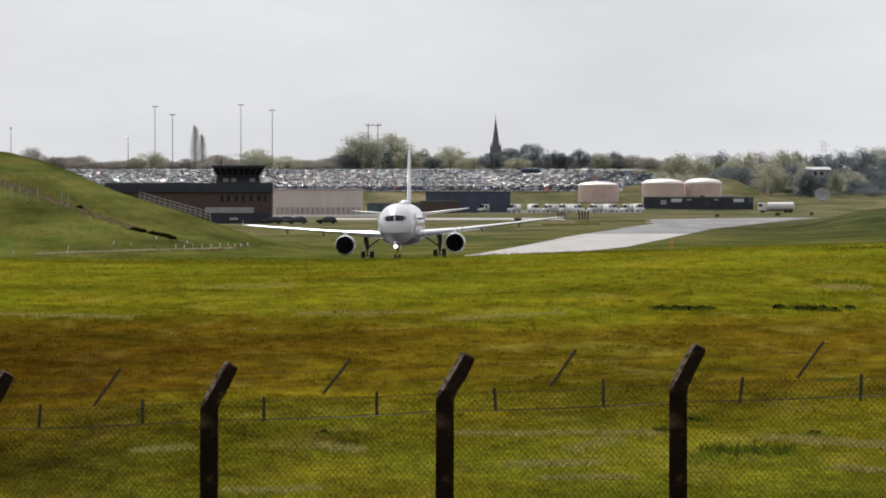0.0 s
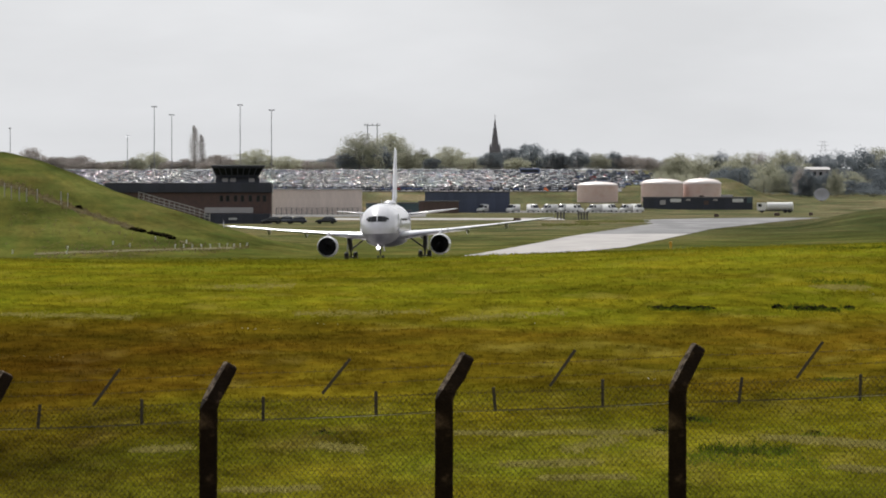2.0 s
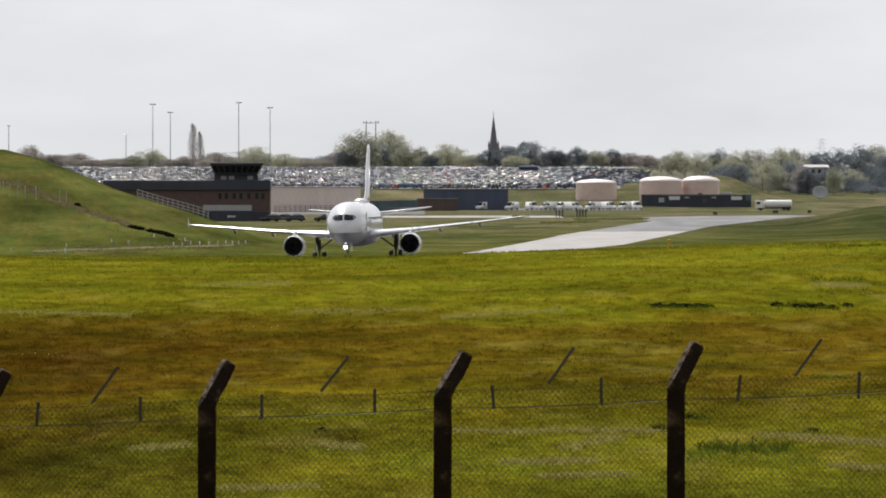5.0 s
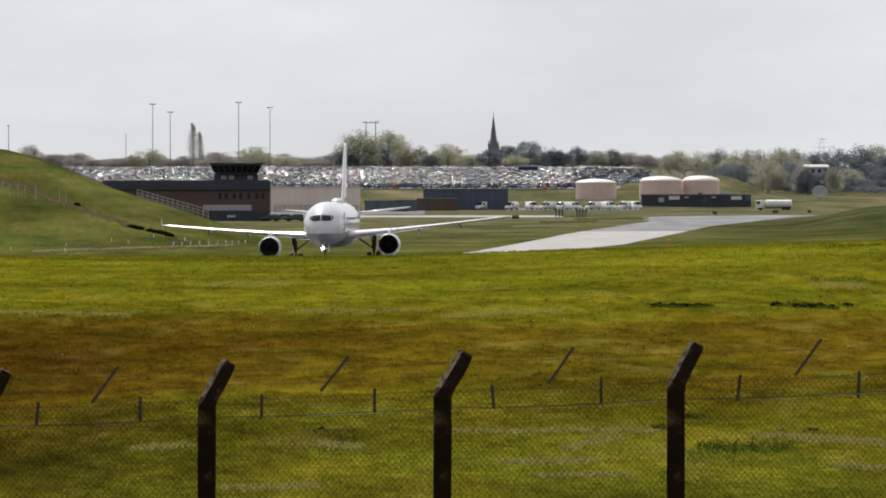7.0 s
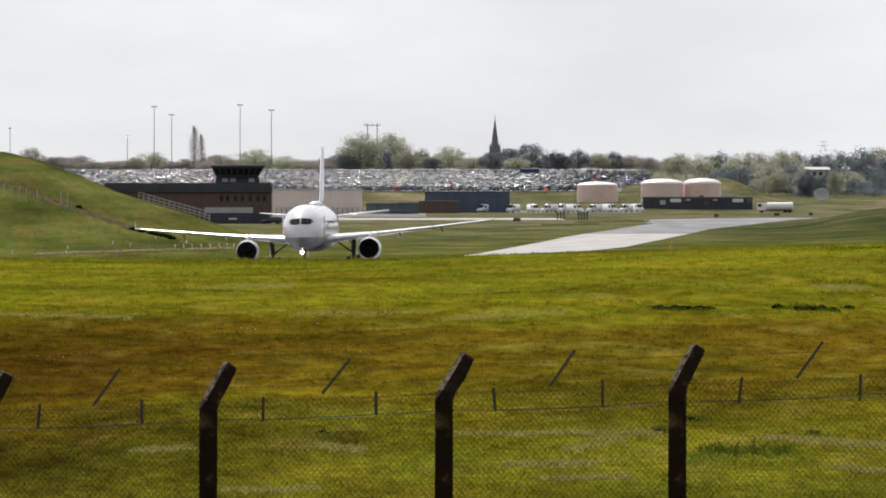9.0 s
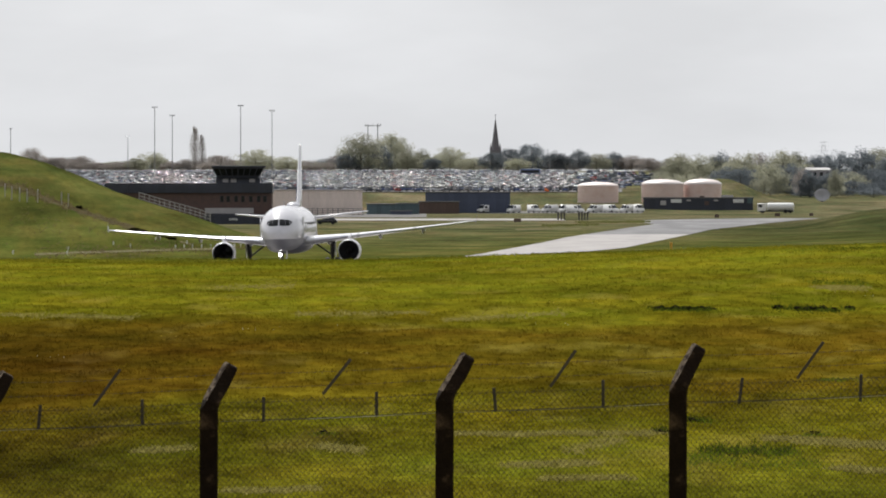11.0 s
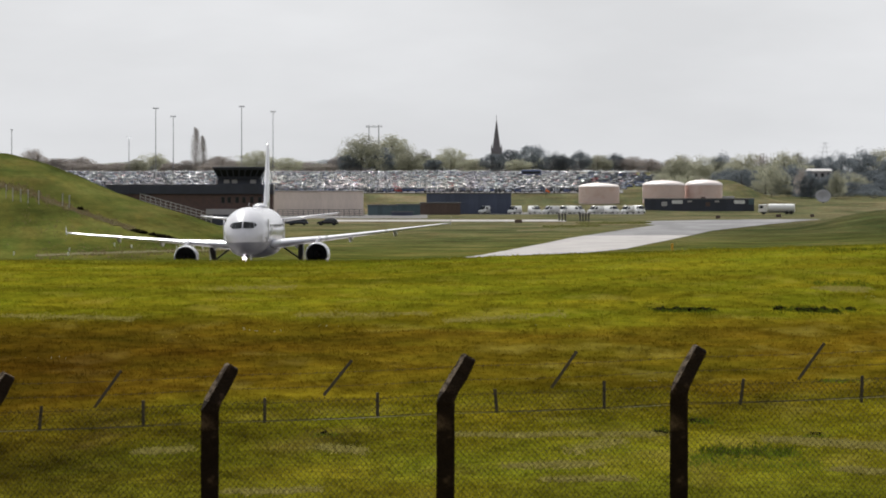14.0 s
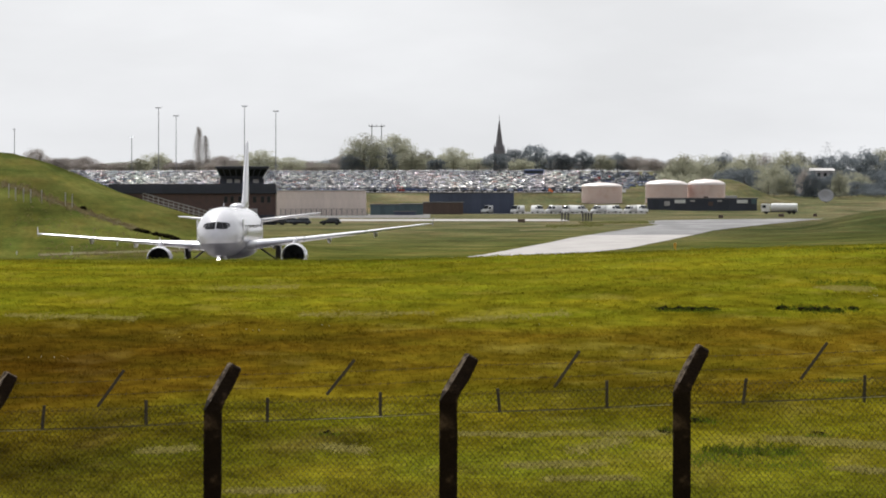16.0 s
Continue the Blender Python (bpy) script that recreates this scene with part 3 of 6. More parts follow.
def build_airliner():
    a = thing("airliner", "white twin-engined passenger jet taxiing with its landing light on", "airliner")
    fuselage(a)
    panes = (((0.045, 4.17), (0.61, 4.13), (0.57, 4.70), (0.045, 4.76)), ((0.622, 4.13), (1.0, 4.17), (0.89, 4.67), (0.58, 4.70)), ((1.03, 4.28), (1.17, 4.35), (1.04, 4.60), (0.92, 4.63)))
    for side in (-1, 1):
        for q in panes:
            cockpit_window(a, q, side)
    for side in (-1, 1):
        st = [(s * side, y, z - 0.08, c, k) for s, y, z, c, k in ((1.2, 11.2, 2.72, 7.6, 0.14), (2.4, 11.8, 2.84, 6.9, 0.135), (6.4, 13.85, 3.18, 4.3, 0.12), (11.5, 16.45, 3.66, 2.9, 0.11), (16.4, 18.95, 4.16, 1.65, 0.105), (16.95, 19.35, 4.20, 1.2, 0.08))]
        w = lifting("wing", st, WINGSKIN, a, "pale grey swept wing")
        # bright metal slats along the leading edge
        for a0, a1 in ((1, 2), (2, 3), (3, 4)):
            bm = bmesh.new()
            rings = []
            for f in (0.03, 0.5, 0.97):
                x, y, z, c, k = [p + (q - p) * f for p, q in zip(st[a0], st[a1])]
                ring = []
                for cx, ct in [q for q in aerofoil(28) if q[0] < 0.13]:
                    ring.append(bm.verts.new((x, y + cx * c - 0.012, z + ct * k * c * 1.02 - 0.02 * cx * c + 0.004)))
                rings.append(ring)
            for p, q in zip(rings, rings[1:]):
                for j in range(len(p) - 1):
                    bm.faces.new((p[j], p[j + 1], q[j + 1], q[j]))
            bmesh.ops.recalc_face_normals(bm, faces=bm.faces[:])
            part("slat", bm, SLAT, w, "polished metal leading-edge slat", smooth=True)
        bm = bmesh.new()
        vs = [Vector(p) for p in ((0, 19.3, 4.12), (0, 20.55, 4.77), (0, 20.9, 4.77), (0, 20.6, 4.12), (0, 20.7, 3.9), (0, 20.4, 3.9))]
        f = bm.faces.new([bm.verts.new((16.98 * side + (v.z - 4.12) * 0.12 * side, v.y, v.z)) for v in vs])
        bmesh.ops.solidify(bm, geom=[f], thickness=0.07)
        part("wingtip_fence", bm, PAINT, w)
        for x, y, z, ln in ((3.6, 16.6, 2.72, 1.9), (8.3, 17.2, 3.12, 1.75), (12.2, 18.4, 3.5, 1.5)):
            bm = bmesh.new()
            tube(bm, [(x * side, y - ln, z + 0.08), (x * side, y - ln * 0.6, z - 0.06), (x * side, y, z - 0.16), (x * side, y + ln * 0.6, z - 0.14), (x * side, y + ln, z - 0.02)], [0.04, 0.18, 0.24, 0.17, 0.03], 12, squash=(0.75, 1.1))
            part("flap_fairing", bm, LIVERY_GREY, w, smooth=True)
        lifting("tailplane", [(0.5 * side, 31.2, 4.72, 4.0, 0.11), (6.0 * side, 34.6, 5.30, 1.6, 0.10), (6.22 * side, 35.0, 5.32, 1.2, 0.08)], PAINT, a, "white swept tailplane")
        engine(a, side)
    fin = lifting("tail_fin", [(0, 26.6, 5.55, 7.8, 0.07), (0, 28.6, 6.5, 6.4, 0.085), (0, 33.9, 11.5, 2.7, 0.10), (0, 34.4, 11.76, 2.1, 0.07)], PAINT, a, "white tail fin with a dark mark near its root", upright=True)
    bm = bmesh.new()
    rows = []
    for f in np.linspace(0, 0.34, 6):
        lead, up, chord, thick = 28.6 + 5.3 * f, 6.5 + 5.0 * f, 6.4 - 3.7 * f, 0.085 + 0.015 * f
        rows.append([bm.verts.new((-0.75 * ct * thick * chord - 0.012, lead + cx * chord, up)) for cx, ct in aerofoil(20)[11:20]])
    for p, q in zip(rows, rows[1:]):
        for k in range(len(p) - 1):
            bm.faces.new((p[k], p[k + 1], q[k + 1], q[k]))
    bmesh.ops.recalc_face_normals(bm, faces=bm.faces[:])
    part("livery_mark", bm, NAVY, fin, "navy livery patch")
    # cabin windows
    bm = bmesh.new()
    box(bm, -0.012, 0.012, -0.11, 0.11, -0.16, 0.16, 0.01)
    pane = part("cabin_window", bm, DARKGLASS, a)
    spots = [(side * 1.957, 7.4 + i * 0.82, 4.27) for side in (-1, 1) for i in range(21)]
    pane.location = spots[0]
    for spot in spots[1:]:
        ob = new("cabin_window", pane.data)
        ob.parent, ob.location = a, spot
    for side in (-1, 1):
        for y in (5.3, 25.0):
            r, c = body_at(y)
            bm = bmesh.new()
            box(bm, side * (r - 0.03) - 0.04, side * (r - 0.03) + 0.04, y - 0.41, y + 0.41, c - 0.75, c + 1.05, 0.03)
            part("passenger_door", bm, PAINT, a)
    # a grey swirl of the livery sweeps up each flank from the belly
    for side in (-1, 1):
        bm = bmesh.new()
        rows = []
        for i in range(25):
            t = i / 24
            y = 4.2 + 6.6 * t
            r, c = body_at(y)
            mid, wide = math.pi * (0.70 - 0.27 * t ** 0.6), 0.13 * math.sin(math.pi * min(t * 0.92 + 0.06, 1)) + 0.015
            rows.append([bm.verts.new((side * math.sin(a) * (r + 0.012), y, c + math.cos(a) * (r + 0.012) * 1.045)) for a in (mid - wide, mid, mid + wide)])
        for p, q in zip(rows, rows[1:]):
            for j in range(2):
                bm.faces.new((p[j], p[j + 1], q[j + 1], q[j]))
        bmesh.ops.recalc_face_normals(bm, faces=bm.faces[:])
        part("livery_swirl", bm, LIVERY_GREY, a, "grey swirl painted along the flank", smooth=True)
    # belly fairing, radome on the roof, aerials
    bm = bmesh.new()
    tube(bm, [(0, 9.6, 2.55), (0, 11.0, 2.42), (0, 14.0, 2.38), (0, 18.0, 2.38), (0, 20.5, 2.5), (0, 22.5, 2.9)], [0.3, 1.45, 1.95, 1.95, 1.4, 0.3], 28, squash=(1.05, 0.42))
    part("belly_fairing", bm, BELLY, a, "dark grey belly fairing", smooth=True)
    bm = bmesh.new()
    tube(bm, [(0, 21.2, 5.85), (0, 21.7, 5.95), (0, 22.4, 6.0), (0, 23.6, 6.0), (0, 24.6, 5.9), (0, 25.2, 5.8)], [0.05, 0.42, 0.55, 0.55, 0.4, 0.05], 20, squash=(1.15, 0.62))
    part("aerial_dome", bm, PAINT, a, "white aerial dome on the roof", smooth=True)
    bm = bmesh.new()
    box(bm, -0.02, 0.02, 9.0, 9.4, 5.9, 6.35, 0.01)
    part("blade_aerial", bm, PAINT, a)
    # nose gear with its lights
    bm = bmesh.new()
    tube(bm, [(0, 5.07, 0.38), (0, 5.07, 1.1), (0, 5.0, 2.2)], [0.07, 0.10, 0.13], 12)
    tube(bm, [(0, 5.07, 1.0), (0, 6.2, 2.1)], [0.05, 0.05], 8)
    tube(bm, [(-0.28, 5.07, 0.38), (0.28, 5.07, 0.38)], [0.05, 0.05], 8)
    ng = part("nose_gear", bm, STEEL, a, "steel nose gear leg")
    for x in (-0.25, 0.25):
        wheel(ng, x, 5.07, 0.38, 0.22)
    for x in (-0.19,):
        bm = bmesh.new()
        tube(bm, [(x, 4.78, 1.53), (x, 4.84, 1.53), (x, 4.98, 1.53)], [0.12, 0.16, 0.07], 16)
        part("landing_light", bm, LANDING, ng, "lit landing light")
    for side in (-1, 1):
        bm = bmesh.new()
        box(bm, side * 0.32 - 0.02, side * 0.32 + 0.02, 5.0, 7.0, 1.15, 2.1, 0.01)
        part("gear_door", bm, PAINT, ng)
    for side in (-1, 1):
        bm = bmesh.new()
        tube(bm, [(3.8 * side, 17.7, 0.58), (3.8 * side, 17.7, 1.5), (3.95 * side, 17.6, 3.0)], [0.13, 0.21, 0.26], 12)
        tube(bm, [(3.8 * side, 17.7, 1.35), (2.1 * side, 17.5, 2.6)], [0.08, 0.09], 8)
        tube(bm, [(3.8 * side - 0.5, 17.7, 0.58), (3.8 * side + 0.5, 17.7, 0.58)], [0.08, 0.08], 8)
        mg = part("main_gear", bm, STEEL, a, "dark steel main gear leg")
        for dx in (-0.46, 0.46):
            wheel(mg, 3.8 * side + dx, 17.7, 0.58, 0.42)
        bm = bmesh.new()
        box(bm, side * 4.12 - 0.03, side * 4.12 + 0.03, 17.1, 18.3, 1.2, 2.9, 0.02)
        part("gear_door", bm, PAINT, mg)
    return a


airliner = build_airliner()


# ---- the perimeter fence ----
FENCE_Y = 145.0
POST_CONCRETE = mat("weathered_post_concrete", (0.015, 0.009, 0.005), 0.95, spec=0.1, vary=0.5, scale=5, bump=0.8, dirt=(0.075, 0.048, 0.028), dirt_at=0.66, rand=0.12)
# pale sunlight on the arm's upper faces painted in, broken by dark weathering
LIT_ARM = mat("lit_arm_concrete", (0.22, 0.17, 0.12), 0.95, spec=0.1, vary=0.75, scale=13, bump=1.0, dirt=(0.03, 0.02, 0.013), dirt_at=0.49)
GALVANISED = mat("galvanised_steel", (0.06, 0.05, 0.042), 0.8, 0.1, vary=0.2, scale=6)
# the dirt colour here paints pale glints along the line wire
GLINT_WIRE = mat("glinting_line_wire", (0.10, 0.095, 0.08), 0.5, 0.2, vary=0.5, scale=0.9, dirt=(0.38, 0.38, 0.36), dirt_at=0.58)
WIRE = mat("fence_wire", (0.055, 0.040, 0.026), 0.75, 0.1, vary=0.2, scale=3)


def fence_point(u, v, dy=0.0):
    """The place in the fence's plane seen u across and v down."""
    y = FENCE_Y + dy
    return Vector(((u - 784) / 20000 * y, y, EYE[2] - (v - 360.3) / 20000 * y))


POST_X = [-5.90, -3.01, 0.015, 3.01, 6.03]   # feet of the posts along the fence


def bend_z(x):
    """Height of the posts' bend: the fence climbs a little along its run."""
    return 3.495 + 0.0393 * x


def build_post(x, kink):
    p = thing("fence_post", "dark weathered concrete fence post with a cranked top", "fence post", "perimeter fence posts", pose(x, FENCE_Y, 0))
    foot, zb = float(height(x, FENCE_Y)) - 0.3, bend_z(x)
    bm = bmesh.new()
    w, d = 0.116, 0.10
    path = [(0, 0, foot), (-0.004, 0, (foot + zb) / 2), (0.0, 0, zb - 0.06), (0.03, 0.02, zb + 0.05), (0.155 + kink, 0.14, zb + 0.28), (0.275 + kink, 0.24, zb + 0.50), (0.285 + kink, 0.25, zb + 0.52)]
    rings = []
    for i, q in enumerate(path):
        k = (1, 1, 1, 0.95, 0.84, 0.74, 0.55)[i]
        tilt = 0.0 if i < 3 else (0.25 if i == 3 else 0.55)
        ring = []
        corner = ((-1, -0.8), (-0.8, -1)) if i < 3 else ((-1, 0.5), (-0.5, -1))
        for sx, sy in corner + ((0.8, -1), (1, -0.8), (1, 0.8), (0.8, 1), (-0.8, 1), (-1, 0.8)):
            ring.append(bm.verts.new((q[0] + sx * w * k, q[1] + sy * d * k, q[2] - sx * w * k * tilt)))
        rings.append(ring)
    for i, (a, b) in enumerate(zip(rings, rings[1:])):
        for k in range(8):
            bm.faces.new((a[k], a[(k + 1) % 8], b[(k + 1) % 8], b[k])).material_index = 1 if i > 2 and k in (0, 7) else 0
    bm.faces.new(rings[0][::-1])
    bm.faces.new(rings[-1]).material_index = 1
    bmesh.ops.subdivide_edges(bm, edges=[e for e in bm.edges if e.calc_length() > 0.3], cuts=7)
    for v in bm.verts:
        v.co += noise.noise_vector(v.co * 9 + Vector((x, 0, 0))) * 0.007
    bmesh.ops.recalc_face_normals(bm, faces=bm.faces[:])
    part("shaft", bm, [POST_CONCRETE, LIT_ARM], p)
    return p


for x, k in zip(POST_X, (0.01, 0.0, 0.02, -0.005, 0.0)):
    build_post(x, k)

# chain link hung between the posts, woven from zigzag wires
fence = thing("chain_link_fence", "rusty grey chain-link mesh strung between concrete posts", "fence")
MESH_TOP, CELL = 0.03, 0.038   # below the bend; width of a diamond


def woven_mesh():
    verts, faces = [], []
    r = 0.0025
    x0, x1 = -6.1, 6.1
    n = int((x1 - x0) / CELL)
    for i in range(n):
        xa = x0 + i * CELL
        top = float(bend_z(xa)) + MESH_TOP + 0.012 * math.sin(xa * 2.1)
        steps = 50
        pts = []
        for k in range(steps + 1):
            side = ((k + i) % 2) * CELL * 1.04
            pts.append((xa + side, FENCE_Y + 0.12 + (0.004 if (k + i) % 2 else -0.004) + 0.01 * math.sin(xa * 1.3 + k * 0.2), top + 0.02 - k * CELL * 1.12 + 0.004 * math.sin(xa * 7)))
        base = len(verts)
        for px, py, pz in pts:
            verts += [(px - r, py, pz - r), (px + r, py, pz - r), (px, py - r, pz + r)]
        for k in range(steps):
            a, b = base + 3 * k, base + 3 * k + 3
            for j in range(3):
                l = (j + 1) % 3
                faces.append((a + j, a + l, b + l, b + j))
    return np.array(verts), np.array(faces)


mv, mf = woven_mesh()
mesh_part = array_mesh("wire_mesh", mv, mf, WIRE)
mesh_part.parent = fence


def strand(name, dz, dy, r, sag, dx=0.0):
    """A line wire along the whole run, dz from the posts' bend."""
    bm = bmesh.new()
    pts = []
    for i in range(49):
        x = -6.2 + i * 12.4 / 48
        f = ((x - POST_X[1]) / 3.01) % 1.0
        pts.append((x + dx, FENCE_Y + dy, bend_z(x) + dz - sag * 4 * f * (1 - f)))
    tube(bm, pts, [r] * len(pts), 5)
    return part(name, bm, WIRE, fence)


tagged(strand("line_wire", -0.215, 0.115, 0.0042, 0.012), "pale galvanised straining wire").data.materials[0] = GLINT_WIRE
strand("line_wire", -0.19, 0.12, 0.004, 0.03)
for dz, dy, dx in ((0.40, 0.20, 0.27), (0.22, 0.08, 0.14), (0.03, 0.1, 0.02)):
    w = strand("barbed_wire", dz, dy, 0.0026, 0.02, dx)
    bm = bmesh.new()
    for i in range(120):
        x = -6.1 + i * 0.102
        f = ((x - POST_X[1]) / 3.01) % 1.0
        z = bend_z(x) + dz - 0.08 * f * (1 - f)
        tube(bm, [(x + dx - 0.014, FENCE_Y + dy - 0.012, z - 0.018), (x + dx + 0.014, FENCE_Y + dy + 0.012, z + 0.018)], [0.003, 0.002], 3)
    tagged(part("barb", bm, WIRE, w), kind="stuff")

# steel spacers that hold the strands apart
for x0, z0, x1, z1 in ((-4.49, 3.365, -4.15, 3.835), (-1.55, 3.517, -1.19, 3.967), (1.37, 3.611, 1.70, 4.083), (4.54, 3.720, 4.88, 4.19)):
    bm = bmesh.new()
    m = Matrix.Translation(((x0 + x1) / 2, FENCE_Y + 0.06, (z0 + z1) / 2)) @ Matrix.Rotation(math.atan2(x1 - x0, z1 - z0), 4, "Y")
    ln = math.hypot(x1 - x0, z1 - z0)
    box(bm, -0.018, 0.018, -0.004, 0.004, -ln / 2, ln / 2, 0.002, m)
    part("spacer", bm, GALVANISED, fence, "leaning galvanised spacer bar")
for i, (x, z0, z1, lean) in enumerate(((-5.19, 3.07, 3.38, 0.03), (-3.87, 3.13, 3.45, 0.0), (-2.31, 3.16, 3.48, 0.0), (-0.86, 3.24, 3.55, 0.0), (0.66, 3.29, 3.60, -0.03), (2.05, 3.34, 3.70, 0.0), (3.82, 3.39, 3.73, 0.04), (5.36, 3.42, 3.77, 0.01))):
    bm = bmesh.new()
    m = Matrix.Translation((x, FENCE_Y + 0.14, (z0 + z1) / 2)) @ Matrix.Rotation(lean * 3, 4, "Y")
    box(bm, -0.02, 0.02, -0.006, 0.006, -(z1 - z0) / 2, (z1 - z0) / 2, 0.003, m)
    part("dropper", bm, GALVANISED, fence, "short steel wire dropper")


# ---- the airport's far side ----
def bearing(u, v, depth):
    """A place by its bearing from the eye at that depth: u across from 784, v down from 360.3, in 1/20000 of the depth."""
    return Vector(((u - 784) / 20000 * depth, depth, EYE[2] - (v - 360.3) / 20000 * depth))


def ground_at(u, depth):
    x = (u - 784) / 20000 * depth
    return Vector((x, depth, float(height(x, depth))))


BRICK = mat("dark_brick", (0.13, 0.08, 0.07), 0.85, vary=0.3, scale=1.2, bump=0.3, dirt=(0.09, 0.06, 0.055), dirt_at=0.5)
BLACK_CLAD = mat("black_cladding", (0.034, 0.038, 0.056), 0.5, vary=0.2, scale=0.8, rand=0.12)
PALE_BAND = mat("pale_concrete_band", (0.42, 0.40, 0.40), 0.7, vary=0.12, scale=0.8)
BEIGE = mat("beige_panel", (0.76, 0.65, 0.59), 0.6, vary=0.10, scale=0.7, rand=0.04)
BLUE_CLAD = mat("dark_blue_cladding", (0.06, 0.075, 0.125), 0.45, vary=0.15, scale=0.7, rand=0.12)
GREEN_CLAD = mat("dark_green_cladding", (0.07, 0.11, 0.125), 0.5, vary=0.15, scale=0.7, rand=0.15)
BROWN_CLAD = mat("brown_cladding", (0.10, 0.065, 0.055), 0.6, vary=0.2, scale=0.7, rand=0.12)
ROOF_GREY = mat("grey_roofing", (0.16, 0.16, 0.165), 0.7, vary=0.15, scale=0.6)
WINDOW = mat("window_glass", (0.015, 0.017, 0.02), 0.08, vary=0.05, scale=2)
TANK_PINK = mat("tank_pale_paint", (0.74, 0.58, 0.53), 0.5, vary=0.08, scale=0.5, dirt=(0.66, 0.48, 0.42), dirt_at=0.6)
TANK_ROOF = mat("tank_roof_paint", (0.72, 0.64, 0.62), 0.45, vary=0.06, scale=0.5)
WHITE_PAINT = mat("white_paint", (0.78, 0.78, 0.77), 0.4, vary=0.06, scale=1.2, coat=0.3)
SIGN_WHITE = mat("sign_white", (0.7, 0.7, 0.7), 0.5, vary=0.05)
MAST_STEEL = mat("mast_steel", (0.27, 0.27, 0.29), 0.5, 0.4, vary=0.15, scale=0.6)
ORANGE = mat("orange_marking", (0.75, 0.16, 0.03), 0.6, vary=0.1)
YELLOW = mat("yellow_marking", (0.62, 0.33, 0.03), 0.6, vary=0.12)
STONE = mat("spire_stone", (0.18, 0.17, 0.19), 0.85, vary=0.2, scale=0.5, bump=0.3)
SOIL = mat("dug_soil", (0.012, 0.011, 0.005), 0.95, spec=0.0, vary=0.4, scale=1.5, bump=0.8)


def panel_wall(parent, name, x0, x1, y, z0, z1, count, material, gap=0.03, proud=0.08):
    """Upright cladding sheets side by side on a wall, each its own piece."""
    w = (x1 - x0) / count
    me = None
    for i in range(count):
        if me is None:
            bm = bmesh.new()
            box(bm, gap / 2, w - gap / 2, -proud, 0, 0, z1 - z0, 0.015)
            ob = part(name, bm, material, parent)
            me = ob.data
        else:
            ob = new(name, me)
            ob.parent = parent
        ob.location = (x0 + i * w, y, z0)


def terminal_block():
    y = 2250.0
    g = thing("office_building", "dark brick airport building with a flared rooftop control room", "building")
    a, b = bearing(186, 322, y), bearing(480, 376, y)
    bm = bmesh.new()
    box(bm, a.x, b.x, y, y + 14, 0.6, a.z - 2.0, 0.05)
    part("wall", bm, BRICK, g, "dark brown brick wall")
    bm = bmesh.new()
    box(bm, a.x - 0.2, b.x + 0.15, y - 0.35, y + 14.3, a.z - 2.0, a.z, 0.06)
    part("fascia", bm, BLACK_CLAD, g, "black roof fascia")
    panel_wall(g, "fascia_panel", a.x - 0.15, b.x + 0.1, y - 0.36, a.z - 1.92, a.z - 0.1, 22, BLACK_CLAD)
    for u in (392, 403, 417, 429, 443, 457, 468):
        p = bearing(u, 350, y)
        bm = bmesh.new()
        box(bm, p.x - 0.36, p.x + 0.36, y - 0.06, y + 0.1, p.z - 0.62, p.z + 0.62, 0.02)
        w = part("window", bm, BLACK_CLAD, g)
        bm = bmesh.new()
        box(bm, p.x - 0.29, p.x + 0.29, y - 0.075, y - 0.05, p.z - 0.55, p.z + 0.55)
        part("pane", bm, WINDOW, w)
    # pale band and the lower black wing in front
    p, q = bearing(362, 366, y), bearing(448, 376, y)
    bm = bmesh.new()
    box(bm, p.x, q.x, y - 0.6, y + 0.3, q.z, p.z, 0.04)
    part("band", bm, PALE_BAND, g, "pale concrete band")
    p, q = bearing(360, 377, y), bearing(479, 397, y)
    bm = bmesh.new()
    box(bm, p.x, q.x, y - 4, y - 0.02, q.z - 0.7, p.z, 0.06)
    low = part("lower_wing", bm, BLACK_CLAD, g, "low black front block")
    panel_wall(g, "wing_panel", p.x + 0.1, q.x - 0.1, y - 4.0, q.z - 0.4, p.z - 0.1, 12, BLACK_CLAD)
    p = bearing(413, 386, y)
    for i in range(4):
        bm = bmesh.new()
        box(bm, p.x - 0.8 + i * 0.42, p.x - 0.5 + i * 0.42, y - 4.16, y - 4.1, p.z - 0.22, p.z + 0.2, 0.01)
        part("sign_bar", bm, SIGN_WHITE, low, "pale sign bar")
    # control room: neck, flared glazed cab, roof
    n0, n1 = bearing(381, 322, y), bearing(459, 313, y)
    bm = bmesh.new()
    box(bm, n0.x, n1.x, y + 2, y + 10, n0.z, n1.z, 0.04)
    neck = part("neck", bm, BLACK_CLAD, g, "dark neck below the control room")
    for u in (398, 412, 445):
        p = bearing(u, 317.5, y)
        bm = bmesh.new()
        box(bm, p.x - 0.55, p.x + 0.55, y + 1.9, y + 2.02, p.z - 0.35, p.z + 0.4, 0.02)
        part("neck_panel", bm, PALE_BAND, neck)
    t0, t1, b0, b1 = bearing(374, 294, y), bearing(467, 294, y), bearing(384, 313, y), bearing(456, 313, y)
    bm = bmesh.new()
    lo = [(b0.x, y + 1.4, b0.z), (b1.x, y + 1.4, b0.z), (b1.x, y + 10.6, b0.z), (b0.x, y + 10.6, b0.z)]
    hi = [(t0.x, y + 0.4, t0.z), (t1.x, y + 0.4, t0.z), (t1.x, y + 11.6, t0.z), (t0.x, y + 11.6, t0.z)]
    vl, vh = [bm.verts.new(c) for c in lo], [bm.verts.new(c) for c in hi]
